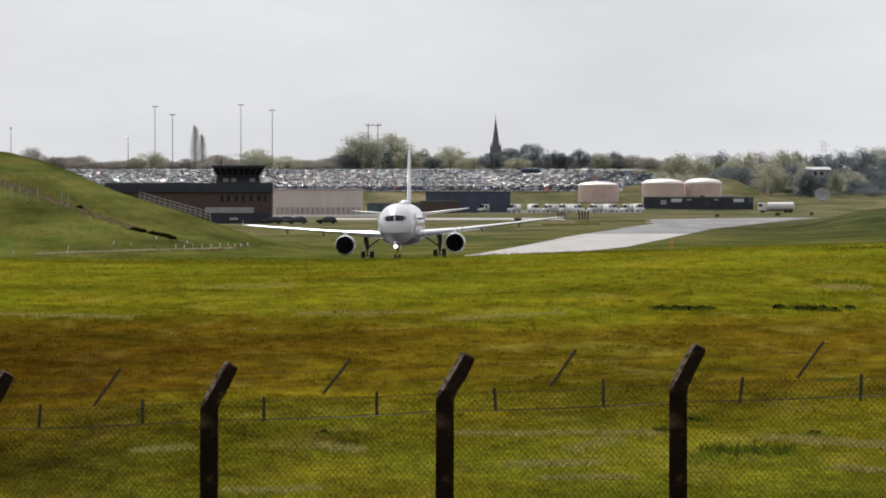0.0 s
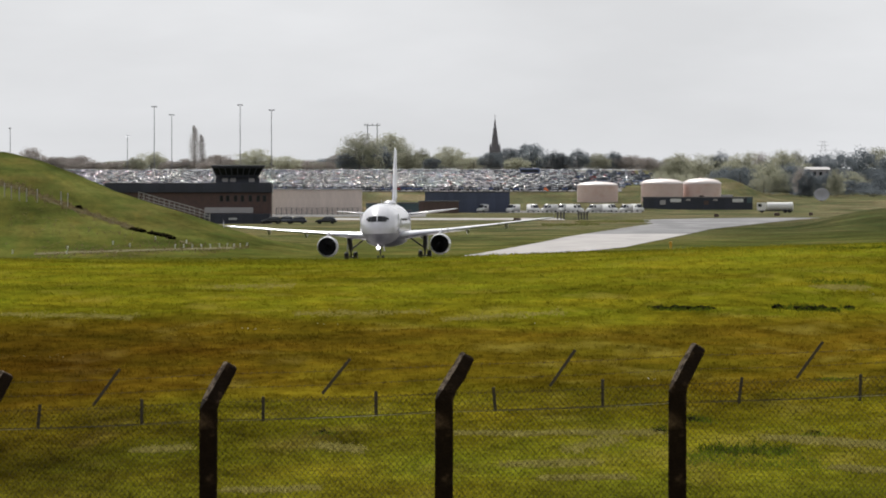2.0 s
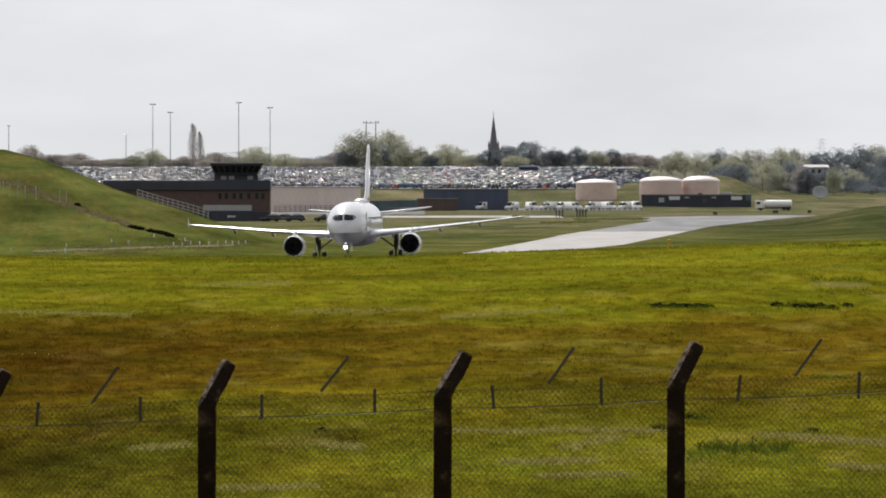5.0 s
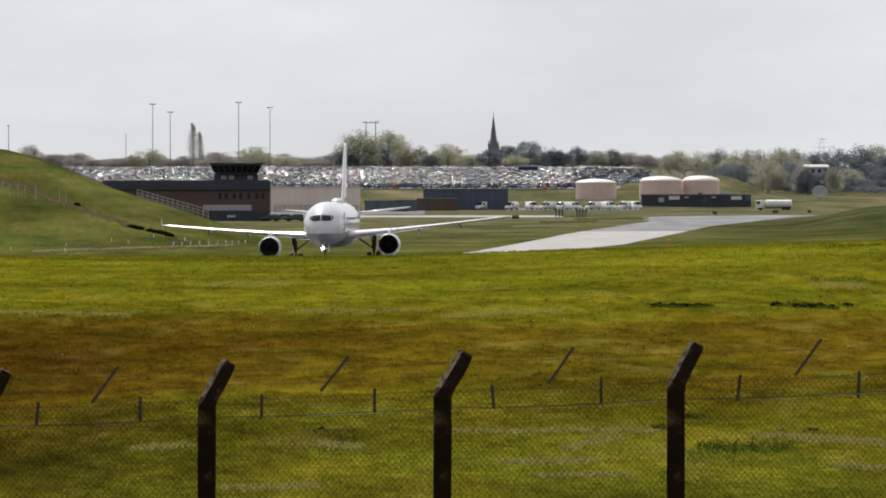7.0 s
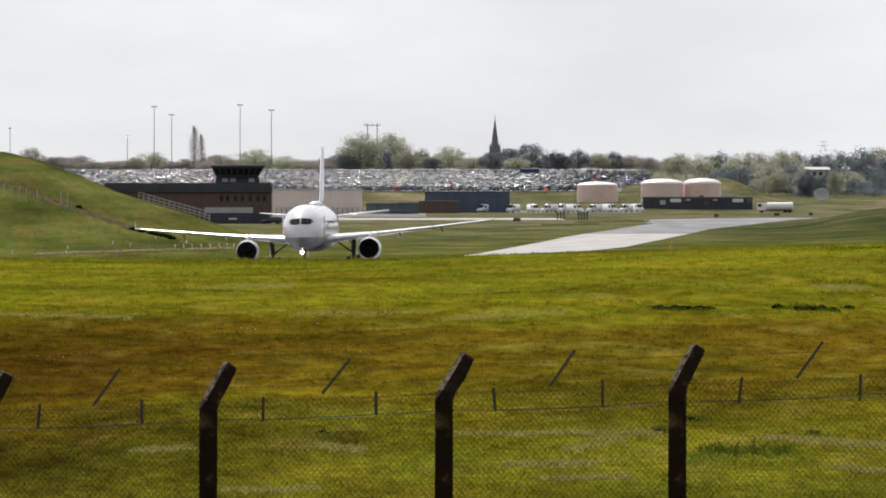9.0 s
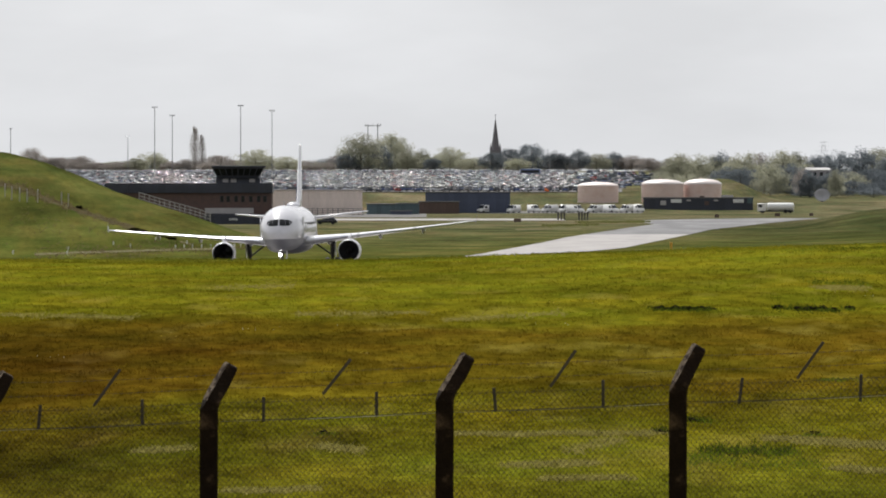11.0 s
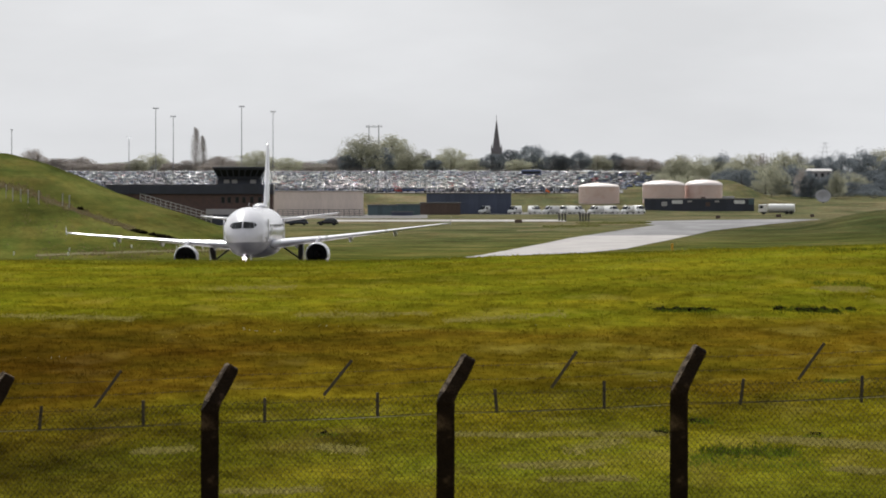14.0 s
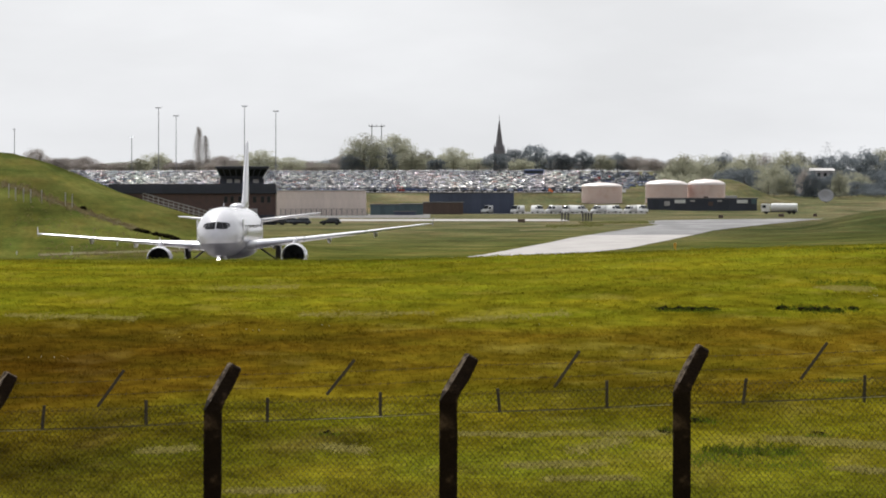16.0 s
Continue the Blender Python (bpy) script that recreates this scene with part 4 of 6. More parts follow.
    for k in range(4):
        bm.faces.new((vl[k], vl[(k + 1) % 4], vh[(k + 1) % 4], vh[k]))
    bm.faces.new(vl[::-1])
    bm.faces.new(vh)
    cab = part("control_room", bm, BLACK_CLAD, g, "dark flared control room")
    for k in range(8):
        f0, f1 = (k + 0.1) / 8, (k + 0.9) / 8
        bm = bmesh.new()
        vs = []
        for f, s in ((f0, 0.25), (f1, 0.25), (f1, 0.85), (f0, 0.85)):
            lx, hx = b0.x + (b1.x - b0.x) * f, t0.x + (t1.x - t0.x) * f
            vs.append(bm.verts.new((lx + (hx - lx) * s, y + 1.4 - s - 0.04, b0.z + (t0.z - b0.z) * s)))
        face = bm.faces.new(vs)
        bmesh.ops.solidify(bm, geom=[face], thickness=0.03)
        part("pane", bm, WINDOW, cab)
    bm = bmesh.new()
    box(bm, t0.x - 0.15, t1.x + 0.15, y + 0.2, y + 11.8, t0.z, t0.z + 0.32, 0.05)
    part("roof", bm, BLACK_CLAD, cab)
    for u, top in ((430, 284), (388, 288)):
        p = bearing(u, top, y)
        bm = bmesh.new()
        tube(bm, [(p.x, y + 5, t0.z), (p.x, y + 5, p.z)], [0.05, 0.03], 6)
        part("aerial", bm, MAST_STEEL, cab)


terminal_block()


def shed(name, label, u0, u1, v0, depth, material, panels, deep=10.0, roof=ROOF_GREY, drop=0.5):
    """A clad shed: body, cladding sheets, flat overhanging roof. It stands on the ground."""
    a, b = bearing(u0, v0, depth), bearing(u1, v0, depth)
    base = min(float(height(a.x, depth)), float(height(b.x, depth))) - drop
    g = thing(name, label, "building")
    bm = bmesh.new()
    box(bm, a.x, b.x, depth, depth + deep, base, a.z - 0.25, 0.03)
    part("wall", bm, material, g)
    bm = bmesh.new()
    box(bm, a.x - 0.2, b.x + 0.2, depth - 0.25, depth + deep + 0.2, a.z - 0.25, a.z, 0.04)
    part("roof", bm, roof, g)
    panel_wall(g, "panel", a.x + 0.05, b.x - 0.05, depth, base + drop, a.z - 0.4, panels, material)
    return g, a, b


shed("warehouse", "long beige panelled warehouse with a flat roof", 482, 640, 333, 2900, BEIGE, 15, roof=PALE_BAND)
shed("storage_shed", "dark blue steel-clad storage shed below the car park", 752, 902, 337, 3080, BLUE_CLAD, 18)
shed("storage_shed", "low brown clad shed beside the dark blue one", 741, 812, 354, 3020, BROWN_CLAD, 9, 6)
shed("site_cabin", "dark green flat-roofed site cabin", 648, 700, 358, 2950, GREEN_CLAD, 6, 4)
shed("site_cabin", "dark green flat-roofed site cabin", 700, 741, 357, 2962, GREEN_CLAD, 5, 4)
shed("site_cabin", "small dark blue cabin at the shed's corner", 690, 728, 370, 2930, BLUE_CLAD, 4, 3)
g, a, b = shed("fuel_depot_building", "long low dark building in front of the fuel tanks", 1138, 1332, 347, 3150, BLACK_CLAD, 20, 5)
for u in (1196, 1306):
    p = bearing(u, 353.5, 3150)
    bm = bmesh.new()
    box(bm, p.x - 1.5, p.x + 1.5, 3149.8, 3149.9, p.z - 0.5, p.z + 0.5, 0.03)
    part("sign_panel", bm, SIGN_WHITE, g, "pale sign panel")


for name, u0, u1, v0, v1, material, words in (("end_panel", 1322, 1331, 348.5, 358, GREEN_CLAD, "teal end panel"), ("roof_unit", 1276, 1297, 343.5, 347, PALE_BAND, "pale roof unit"), ("door", 1168, 1178, 353, 361, PALE_BAND, "pale roller door"),
                                              ("door", 1246, 1254, 354, 361, BROWN_CLAD, "brown door"), ("window", 1214, 1222, 351, 354, PALE_BAND, ""), ("window", 1262, 1270, 351, 354, PALE_BAND, ""), ("roof_unit", 1238, 1246, 344.5, 347, BROWN_CLAD, "small roof vent")):
    p, q = bearing(u0, v0, 3150), bearing(u1, v1, 3150)
    roof = name == "roof_unit"
    bm = bmesh.new()
    box(bm, p.x, q.x, 3151 if roof else 3149.75, 3153 if roof else 3149.9, q.z, p.z, 0.03)
    part(name, bm, material, g, words)


def fuel_tank(u0, u1, v_side, v_top, depth):
    a, b = bearing(u0, v_side, depth), bearing(u1, v_top, depth)
    r, cx = (b.x - a.x) / 2, (a.x + b.x) / 2
    base = float(height(cx, depth)) - 0.6
    g = thing("fuel_tank", "pale pink cylindrical fuel tank with a domed roof", "tank", "fuel depot tanks")
    bm = bmesh.new()
    n = 48
    lo = [bm.verts.new((cx + r * math.sin(2 * math.pi * k / n), depth + r + r * math.cos(2 * math.pi * k / n), base)) for k in range(n)]
    hi = [bm.verts.new((v.co.x, v.co.y, a.z)) for v in lo]
    for k in range(n):
        bm.faces.new((lo[k], hi[k], hi[(k + 1) % n], lo[(k + 1) % n]))
    bmesh.ops.recalc_face_normals(bm, faces=bm.faces[:])
    shell = part("shell", bm, TANK_PINK, g, "pale pink steel shell", smooth=True)
    for z in np.linspace(base + 2, a.z, 4):
        bm = bmesh.new()
        pts = [(cx + (r + 0.02) * math.sin(t), depth + r + (r + 0.02) * math.cos(t), z - 0.06) for t in np.linspace(0, 2 * math.pi, 33)]
        tube(bm, pts, [0.06] * 33, 5, caps=False)
        part("hoop", bm, TANK_PINK, shell)
    bm = bmesh.new()
    rings = []
    for s in np.linspace(0, 1, 8):
        rr, zz = (r + 0.12) * math.cos(s * math.pi / 2) + 0.01, a.z + (b.z - a.z) * math.sin(s * math.pi / 2)
        rings.append([bm.verts.new((cx + rr * math.sin(2 * math.pi * k / n), depth + r + rr * math.cos(2 * math.pi * k / n), zz)) for k in range(n)])
    for p, q in zip(rings, rings[1:]):
        for k in range(n):
            bm.faces.new((p[k], q[k], q[(k + 1) % n], p[(k + 1) % n]))
    bmesh.ops.recalc_face_normals(bm, faces=bm.faces[:])
    part("dome_roof", bm, TANK_ROOF, g, "paler domed roof", smooth=True)
    bm = bmesh.new()
    tube(bm, [(cx - 0.5, depth + r, b.z - 0.1), (cx - 0.5, depth + r, b.z + 0.35)], [0.2, 0.2], 10)
    part("vent", bm, TANK_PINK, g)
    bm = bmesh.new()
    for k in range(14):
        t = math.pi + 0.9 - k * 0.09
        t2 = t - 0.09
        z0, z1 = base + 0.6 + k * (a.z - base - 0.6) / 14, base + 0.6 + (k + 1) * (a.z - base - 0.6) / 14
        tube(bm, [(cx + (r + 0.3) * math.sin(t), depth + r + (r + 0.3) * math.cos(t), z0), (cx + (r + 0.3) * math.sin(t2), depth + r + (r + 0.3) * math.cos(t2), z1)], [0.07, 0.07], 5)
    part("stair", bm, TANK_PINK, g)


fuel_tank(1022, 1094, 327, 320, 3190)
fuel_tank(1135, 1210, 324, 315, 3190)
fuel_tank(1210, 1277, 324, 314, 3195)


# sun glint on the white lamp head, made as a glow
HEAD_GLINT = glow("lamp_head_glint", (0.95, 0.97, 1.0), 1.6)


def light_mast(u, v_top, depth, lit=False, arms=1.9, label="tall grey steel floodlight mast of the car park"):
    top, foot = bearing(u, v_top, depth), ground_at(u, depth)
    g = thing("light_mast", label, "light mast", "car park light masts", pose(foot.x, foot.y, foot.z))
    h = top.z - foot.z
    bm = bmesh.new()
    tube(bm, [(0, 0, -0.3), (0, 0, h * 0.5), (0, 0, h)], [0.15, 0.12, 0.09], 10)
    part("pole", bm, MAST_STEEL, g)
    bm = bmesh.new()
    box(bm, -arms / 2, arms / 2, -0.1, 0.1, h - 0.12, h + 0.06, 0.02)
    part("crossarm", bm, MAST_STEEL, g)
    for x in (-arms / 2 + 0.25, -0.45, 0.45, arms / 2 - 0.25) if arms > 1.5 else (-0.3, 0.3):
        bm = bmesh.new()
        box(bm, x - 0.17, x + 0.17, -0.35, 0.25, h - 0.28, h - 0.08, 0.03)
        part("lamp_head", bm, HEAD_GLINT if lit else MAST_STEEL, g)


light_mast(273, 187, 3480)
light_mast(304, 201.5, 3650)
light_mast(425, 184, 3450)
light_mast(480.5, 193, 3550)
light_mast(225.5, 239, 3700, True, 1.4, "shorter light mast with a bright white lamp head")
light_mast(18, 225, 3600, False, 0.5, "slender grey mast behind the embankment")

# twin-pole power line support
foot, top = ground_at(659, 4080), bearing(659, 217, 4080)
g = thing("power_pole", "wooden twin-pole power line support above the trees", "power pole", "", pose(foot.x, foot.y, foot.z))
h = top.z - foot.z
for x in (-1.75, 1.75):
    bm = bmesh.new()
    tube(bm, [(x, 0, -0.5), (x, 0, h)], [0.2, 0.15], 8)
    part("pole", bm, MAST_STEEL, g)
bm = bmesh.new()
box(bm, -2.9, 2.9, -0.1, 0.1, h - 0.85, h - 0.6, 0.02)
part("crossarm", bm, MAST_STEEL, g)
for x in (-2.7, -1.75, 0, 1.75, 2.7):
    bm = bmesh.new()
    tube(bm, [(x, 0, h - 0.6), (x, 0, h - 0.1)], [0.1, 0.13], 6)
    part("insulator", bm, MAST_STEEL, g)

# lattice pylon far behind the wood
foot, top = ground_at(1457, 4700), bearing(1457, 248, 4700)
g = thing("pylon", "faint grey lattice power pylon far behind the wood", "pylon", "", pose(foot.x, foot.y, foot.z))
h = top.z - foot.z
bm = bmesh.new()
for sx in (-1, 1):
    for sy in (-1, 1):
        tube(bm, [(sx * 2.6, sy * 2.6, 0), (sx * 0.3, sy * 0.3, h)], [0.05, 0.035], 4)
for k in range(10):
    a0, a1 = 2.6 - 2.3 * k / 10, 2.6 - 2.3 * (k + 1) / 10
    for s in (-1, 1):
        tube(bm, [(-a0 * s, -a0, h * k / 10), (a1 * s, -a1, h * (k + 1) / 10)], [0.022, 0.022], 4)
part("lattice", bm, MAST_STEEL, g)
for f, w in ((0.72, 4.5), (0.86, 3.6), (0.97, 2.6)):
    bm = bmesh.new()
    box(bm, -w * 0.7, w * 0.7, -0.05, 0.05, h * f - 0.04, h * f + 0.04)
    part("crossarm", bm, MAST_STEEL, g)

# church: spire over a tower
p0, p1 = ground_at(876, 4300), bearing(876, 201, 4300)
g = thing("church", "church tower with a tall slender dark stone spire among trees", "church", "", pose(p0.x, p0.y, p0.z))
tip, sp = p1.z - p0.z, bearing(876, 263, 4300).z - p0.z
bm = bmesh.new()
box(bm, -2.1, 2.1, -2.1, 2.1, -1, sp, 0.1)
tower = part("tower", bm, STONE, g, "square dark stone tower")
bm = bmesh.new()
n = 8
lo = [bm.verts.new((1.75 * math.sin((k + 0.5) * math.pi / 4), 1.75 * math.cos((k + 0.5) * math.pi / 4), sp)) for k in range(n)]
ap = bm.verts.new((0, 0, tip - 0.8))
for k in range(n):
    bm.faces.new((lo[k], ap, lo[(k + 1) % n]))
bmesh.ops.recalc_face_normals(bm, faces=bm.faces[:])
spire = part("spire", bm, STONE, g, "tall octagonal stone spire")
bm = bmesh.new()
tube(bm, [(0, 0, tip - 1.2), (0, 0, tip + 0.2)], [0.12, 0.06], 6)
part("finial", bm, STONE, spire)
for sx in (-1, 1):
    for sy in (-1, 1):
        bm = bmesh.new()
        tube(bm, [(sx * 1.8, sy * 1.8, sp - 0.2), (sx * 1.8, sy * 1.8, sp + 0.8), (sx * 1.8, sy * 1.8, sp + 2.6)], [0.36, 0.34, 0.03], 6)
        part("pinnacle", bm, STONE, tower)
for s in (0.2, 0.45):
    bm = bmesh.new()
    w = 1.75 * (1 - s)
    box(bm, -0.25, 0.25, -w - 0.15, -w + 0.3, sp + (tip - sp) * s - 0.6, sp + (tip - sp) * s + 0.6, 0.05)
    part("lucarne", bm, STONE, spire)

# handrails of steps on the embankment's shoulder
g = thing("handrail", "grey steel handrail running down the embankment's shoulder", "handrail")
rail_at = []
for i in range(15):
    x = -42.0 + i * 0.70
    y = 1560.0
    rail_at.append((x, y, float(height(x, y))))
for x, y, z in rail_at:
    bm = bmesh.new()
    tube(bm, [(x, y, z - 0.2), (x, y, z + 1.3)], [0.055, 0.055], 6)
    part("post", bm, PALE_BAND, g)
for dz in (0.45, 0.85, 1.3):
    bm = bmesh.new()
    tube(bm, [(x, y, z + dz) for x, y, z in rail_at], [0.06] * len(rail_at), 6)
    part("rail", bm, PALE_BAND, g)


def lump(name, label, x, y, w, h, seed, material=SOIL, deep=3.0, category="soil heap"):
    """An uneven heap lying on the ground."""
    bm = bmesh.new()
    bmesh.ops.create_icosphere(bm, subdivisions=3, radius=1.0)
    z = float(height(x, y))
    for v in bm.verts:
        c = v.co.copy()
        k = 1 + 0.6 * noise.noise(c * 2.3 + Vector((seed, 0, 0))) + 0.5 * noise.noise(c * 5 + Vector((0, seed, 0)))
        v.co = Vector((c.x * w / 2 * k, c.y * deep / 2 * k, max(c.z, -0.15) * h * k))
    ob = link_mesh(name, bm, material, smooth=True)
    ob.matrix_basis = pose(x, y, z)
    return tagged(ob, label, category)


def surface(u, v, y0, y1):
    """Where the line of sight of that bearing first meets the ground between two depths."""
    y = np.arange(y0, y1, (y1 - y0) / 400)
    x = (u - 784) / 20000 * y
    below = EYE[2] - (v - 360.3) / 20000 * y < height(x, y)
    k = int(np.argmax(below)) if below.any() else len(y) - 1
    return float(x[k]), float(y[k])


# dug soil down the embankment
for i, (u, v, w) in enumerate(((238, 406, 1.6), (248, 409, 1.5), (268, 413, 1.2), (280, 415, 1.8), (291, 418, 1.6), (302, 421, 1.3), (139, 367, 0.9))):
    x, y = surface(u, v, 1300, 1510)
    lump("soil_heap", "dark freshly dug soil heap on the grassy embankment", x, y, w, 0.32, i)
# scrapes of bare soil in the near meadow
for i, (u, v, w) in enumerate(((1168, 546, 0.6), (1200, 546, 0.9), (1238, 547, 0.9), (1378, 545, 0.4), (1412, 547, 0.35), (1434, 548, 0.5), (1455, 546, 0.4), (1474, 549, 0.3), (1502, 546, 0.35))):
    x, y = surface(u, v, 250, 600)
    lump("molehill", "dark crumbly molehill in the rough meadow grass", x, y, w, 0.12, 20 + i, deep=2.2)
for i, (u, v) in enumerate(((1165, 766), (1225, 745), (1440, 768), (572, 768))):
    x, y = surface(u, v, 148, 260)
    lump("molehill", "small dark molehill in the rough meadow grass", x, y, 0.28, 0.07, 40 + i, deep=0.5)


def ribbon(name, label, line, half, y0, y1, material, category):
    """A worn track on the slope, along a line of bearings."""
    pts = []
    for (ua, va), (ub, vb) in zip(line, line[1:]):
        pts += [(ua + (ub - ua) * k / 6, va + (vb - va) * k / 6) for k in range(6)]
    left = np.array([surface(u, v + half * (0.7 + 0.3 * noise.noise(Vector((i * 0.6, 0, 3)))), y0, y1) for i, (u, v) in enumerate(pts)])
    right = np.array([surface(u, v - half * (0.7 + 0.3 * noise.noise(Vector((i * 0.6, 5, 0)))), y0, y1) for i, (u, v) in enumerate(pts)])
    t = np.linspace(0, 1, 4)
    X = left[:, :1] * (1 - t) + right[:, :1] * t
    Y = left[:, 1:] * (1 - t) + right[:, 1:] * t
    Z = height(X, Y) + 0.05
    i = np.arange(X.size).reshape(X.shape)
    q = np.stack([i[:-1, :-1], i[:-1, 1:], i[1:, 1:], i[1:, :-1]], -1).reshape(-1, 4)
    tagged(array_mesh(name, np.stack([X, Y, Z], -1).reshape(-1, 3), q, material), label, category, kind="structure")


WORN = mat("worn_earth", (0.085, 0.064, 0.032), 0.95, vary=0.45, scale=0.7, spec=0.05, dirt=(0.085, 0.085, 0.024), dirt_at=0.5)
PALE_EARTH = mat("pale_dry_earth", (0.14, 0.115, 0.06), 0.95, vary=0.3, scale=0.4, spec=0.05, dirt=(0.11, 0.105, 0.04), dirt_at=0.5)
ribbon("path", "worn brown path slanting down the grassy embankment", ((-6, 324), (36, 331), (73, 348), (120, 365), (164, 380), (218, 397), (240, 404)), 5.0, 1300, 1510, WORN, "path")
ribbon("path", "pale dry scrape at the foot of the embankment", ((318, 426), (330, 429), (340, 431)), 1.3, 1250, 1510, PALE_EARTH, "path")
ribbon("path", "dry earth track along the foot of the embankment", ((60, 449), (120, 446.5), (200, 444), (300, 441), (440, 437.5)), 2.4, 1100, 1510, PALE_EARTH, "path")
ribbon("path", "pale dry track in the airfield grass", ((912, 405), (960, 404), (1042, 402.5)), 0.9, 1500, 2300, PALE_EARTH, "path")
ribbon("path", "pale perimeter track beyond the grassy bank", ((1396, 374), (1480, 373.5), (1575, 373)), 1.0, 2480, 3000, CONCRETE, "path")
YARD = mat("yard_asphalt", (0.17, 0.165, 0.16), 0.95, vary=0.15, scale=0.1, spec=0.05)
yd_y = np.arange(2600, 3060, 20.0)
tagged(strip("pavement", yd_y, -0.0152 * yd_y, -0.0015 * yd_y, YARD, 0.05, 9), "grey asphalt yard between warehouse and sheds", "yard", kind="structure")
yd_y = np.arange(3050, 3125, 8.0)
tagged(strip("pavement", yd_y, 0.003 * yd_y, 0.0176 * yd_y, YARD, 0.06, 9), "pale asphalt standing where vans are parked", "yard", kind="structure")
# wire fence before the warehouse
g = thing("yard_fence", "dark steel yard fence in front of the beige warehouse", "fence")
for i in range(18):
    x = -42.5 + i * 1.3
    z = float(height(x, 2880))
    bm = bmesh.new()
    tube(bm, [(x, 2880, z - 0.2), (x, 2880, z + 1.8)], [0.07, 0.07], 6)
    part("post", bm, STEEL, g)
for dz in (0.2, 0.7, 1.2, 1.7):
    bm = bmesh.new()
    tube(bm, [(-42.5 + i * 1.3, 2880, float(height(-42.5 + i * 1.3, 2880)) + dz) for i in range(18)], [0.05] * 18, 5)
    part("rail", bm, STEEL, g)


def stake(name, label, u, v, y0, y1, h, w, material, category, group=""):
    x, y = surface(u, v, y0, y1)
    z = float(height(x, y))
    g = thing(name, label, category, group, pose(x, y, z))
    bm = bmesh.new()
    tube(bm, [(0, 0, -0.1), (0, 0, h * 0.8)], [w * 0.4, w * 0.4], 8)
    part("stem", bm, material, g)
    bm = bmesh.new()
    box(bm, -w / 2, w / 2, -w / 2, w / 2, h * 0.55, h, w * 0.15)
    part("head", bm, material, g)


for u, v in ((120, 441), (230, 436), (310, 438), (325, 438), (340, 437), (356, 437), (372, 437), (388, 436), (402, 436), (414, 436), (425, 436), (437, 435), (22, 448), (118, 449), (200, 432), (275, 424), (330, 430)):
    stake("edge_light", "small pale edge light stake in the grass", u, v, 1180, 1480, 0.45, 0.16, WHITE_PAINT, "edge light", "taxiway edge lights")
stake("marker_post", "orange-yellow marker post in the grass by the taxiway", 1187, 439, 1300, 1700, 0.85, 0.34, YELLOW, "marker post")
for u, v in ((8, 347), (20, 352), (34, 354), (47, 356), (66, 357), (108, 362), (120, 365)):
    stake("fence_stake", "thin grey stake standing on the grassy embankment", u, v, 1330, 1510, 1.7, 0.13, PALE_BAND, "stake", "embankment stakes")
for u in (987, 992.5, 998, 1024, 1029, 1034, 1039):
    stake("approach_light", "dark grey approach light post with a box head", u, 387.5, 2200, 2600, 1.75, 0.42, STEEL, "light post", "approach light posts")
for u, v, w in ((915, 392, 1.5), (1268, 384, 1.0), (1375, 381.5, 1.3), (1435, 381, 0.9)):
    x, y = surface(u, v, 2200, 2900)
    g = thing("airfield_sign", "small dark airfield sign box on short legs", "sign", "airfield signs", pose(x, y, float(height(x, y))))
    bm = bmesh.new()
    box(bm, -w / 2, w / 2, -0.15, 0.15, 0.15, 0.85, 0.03)
    part("board", bm, BROWN_CLAD, g)
    for s in (-1, 1):
        bm = bmesh.new()
        tube(bm, [(s * w * 0.35, 0, -0.1), (s * w * 0.35, 0, 0.2)], [0.05, 0.05], 6)
        part("leg", bm, STEEL, g)
# windsock on the bank
x, y = bearing(963, 338, 3236).x, 3236.0
g = thing("windsock", "small orange windsock on a pole", "windsock", "", pose(x, y, float(height(x, y))))
bm = bmesh.new()
tube(bm, [(0, 0, -0.2), (0, 0, 2.0)], [0.05, 0.04], 6)
part("pole", bm, STEEL, g)
bm = bmesh.new()
tube(bm, [(0, 0, 1.8), (0.6, 0, 1.6), (1.2, 0, 1.2)], [0.42, 0.34, 0.2], 10)
part("sock", bm, ORANGE, g)
DISH_GREY = mat("dish_grey", (0.30, 0.30, 0.31), 0.7, vary=0.12, scale=1.5)
# dish aerial and a pale-roofed house by the wood
p = ground_at(1454, 3330)
g = thing("dish_aerial", "pale grey dish aerial on a short stand", "dish aerial", "", pose(p.x, p.y, p.z))
bm = bmesh.new()
lathe(bm, ((0.0, 0.05), (-0.15, 0.9), (-0.5, 1.7), (-0.95, 2.35), (-0.9, 2.35), (-0.4, 1.6), (0.1, 0.05)), (0, 0, 0), 24)
bmesh.ops.transform(bm, verts=bm.verts[:], matrix=Matrix.Translation((0, 0, 1.5)) @ Matrix.Rotation(radians(-38), 4, "X") @ Matrix.Rotation(radians(14), 4, "Y"))
part("dish", bm, DISH_GREY, g, "pale grey dish tilted to the sky", smooth=True)
bm = bmesh.new()
tube(bm, [(0, 0.3, -0.3), (0, 0.3, 1.6)], [0.35, 0.2], 8)
part("stand", bm, STEEL, g)
a, b = bearing(1424, 300, 3560), bearing(1470, 300, 3560)
g = thing("house", "house with a low pale hipped roof half hidden in trees", "house")
bm = bmesh.new()
box(bm, a.x, b.x, 3560, 3568, float(height(a.x, 3560)) - 1, a.z + 0.3, 0.05)
part("wall", bm, PALE_BAND, g)
bm = bmesh.new()
lo = [bm.verts.new(c) for c in ((a.x - 0.2, 3559.7, a.z + 0.2), (b.x + 0.2, 3559.7, a.z + 0.2), (b.x + 0.2, 3568.8, a.z + 0.2), (a.x - 0.2, 3568.8, a.z + 0.2))]
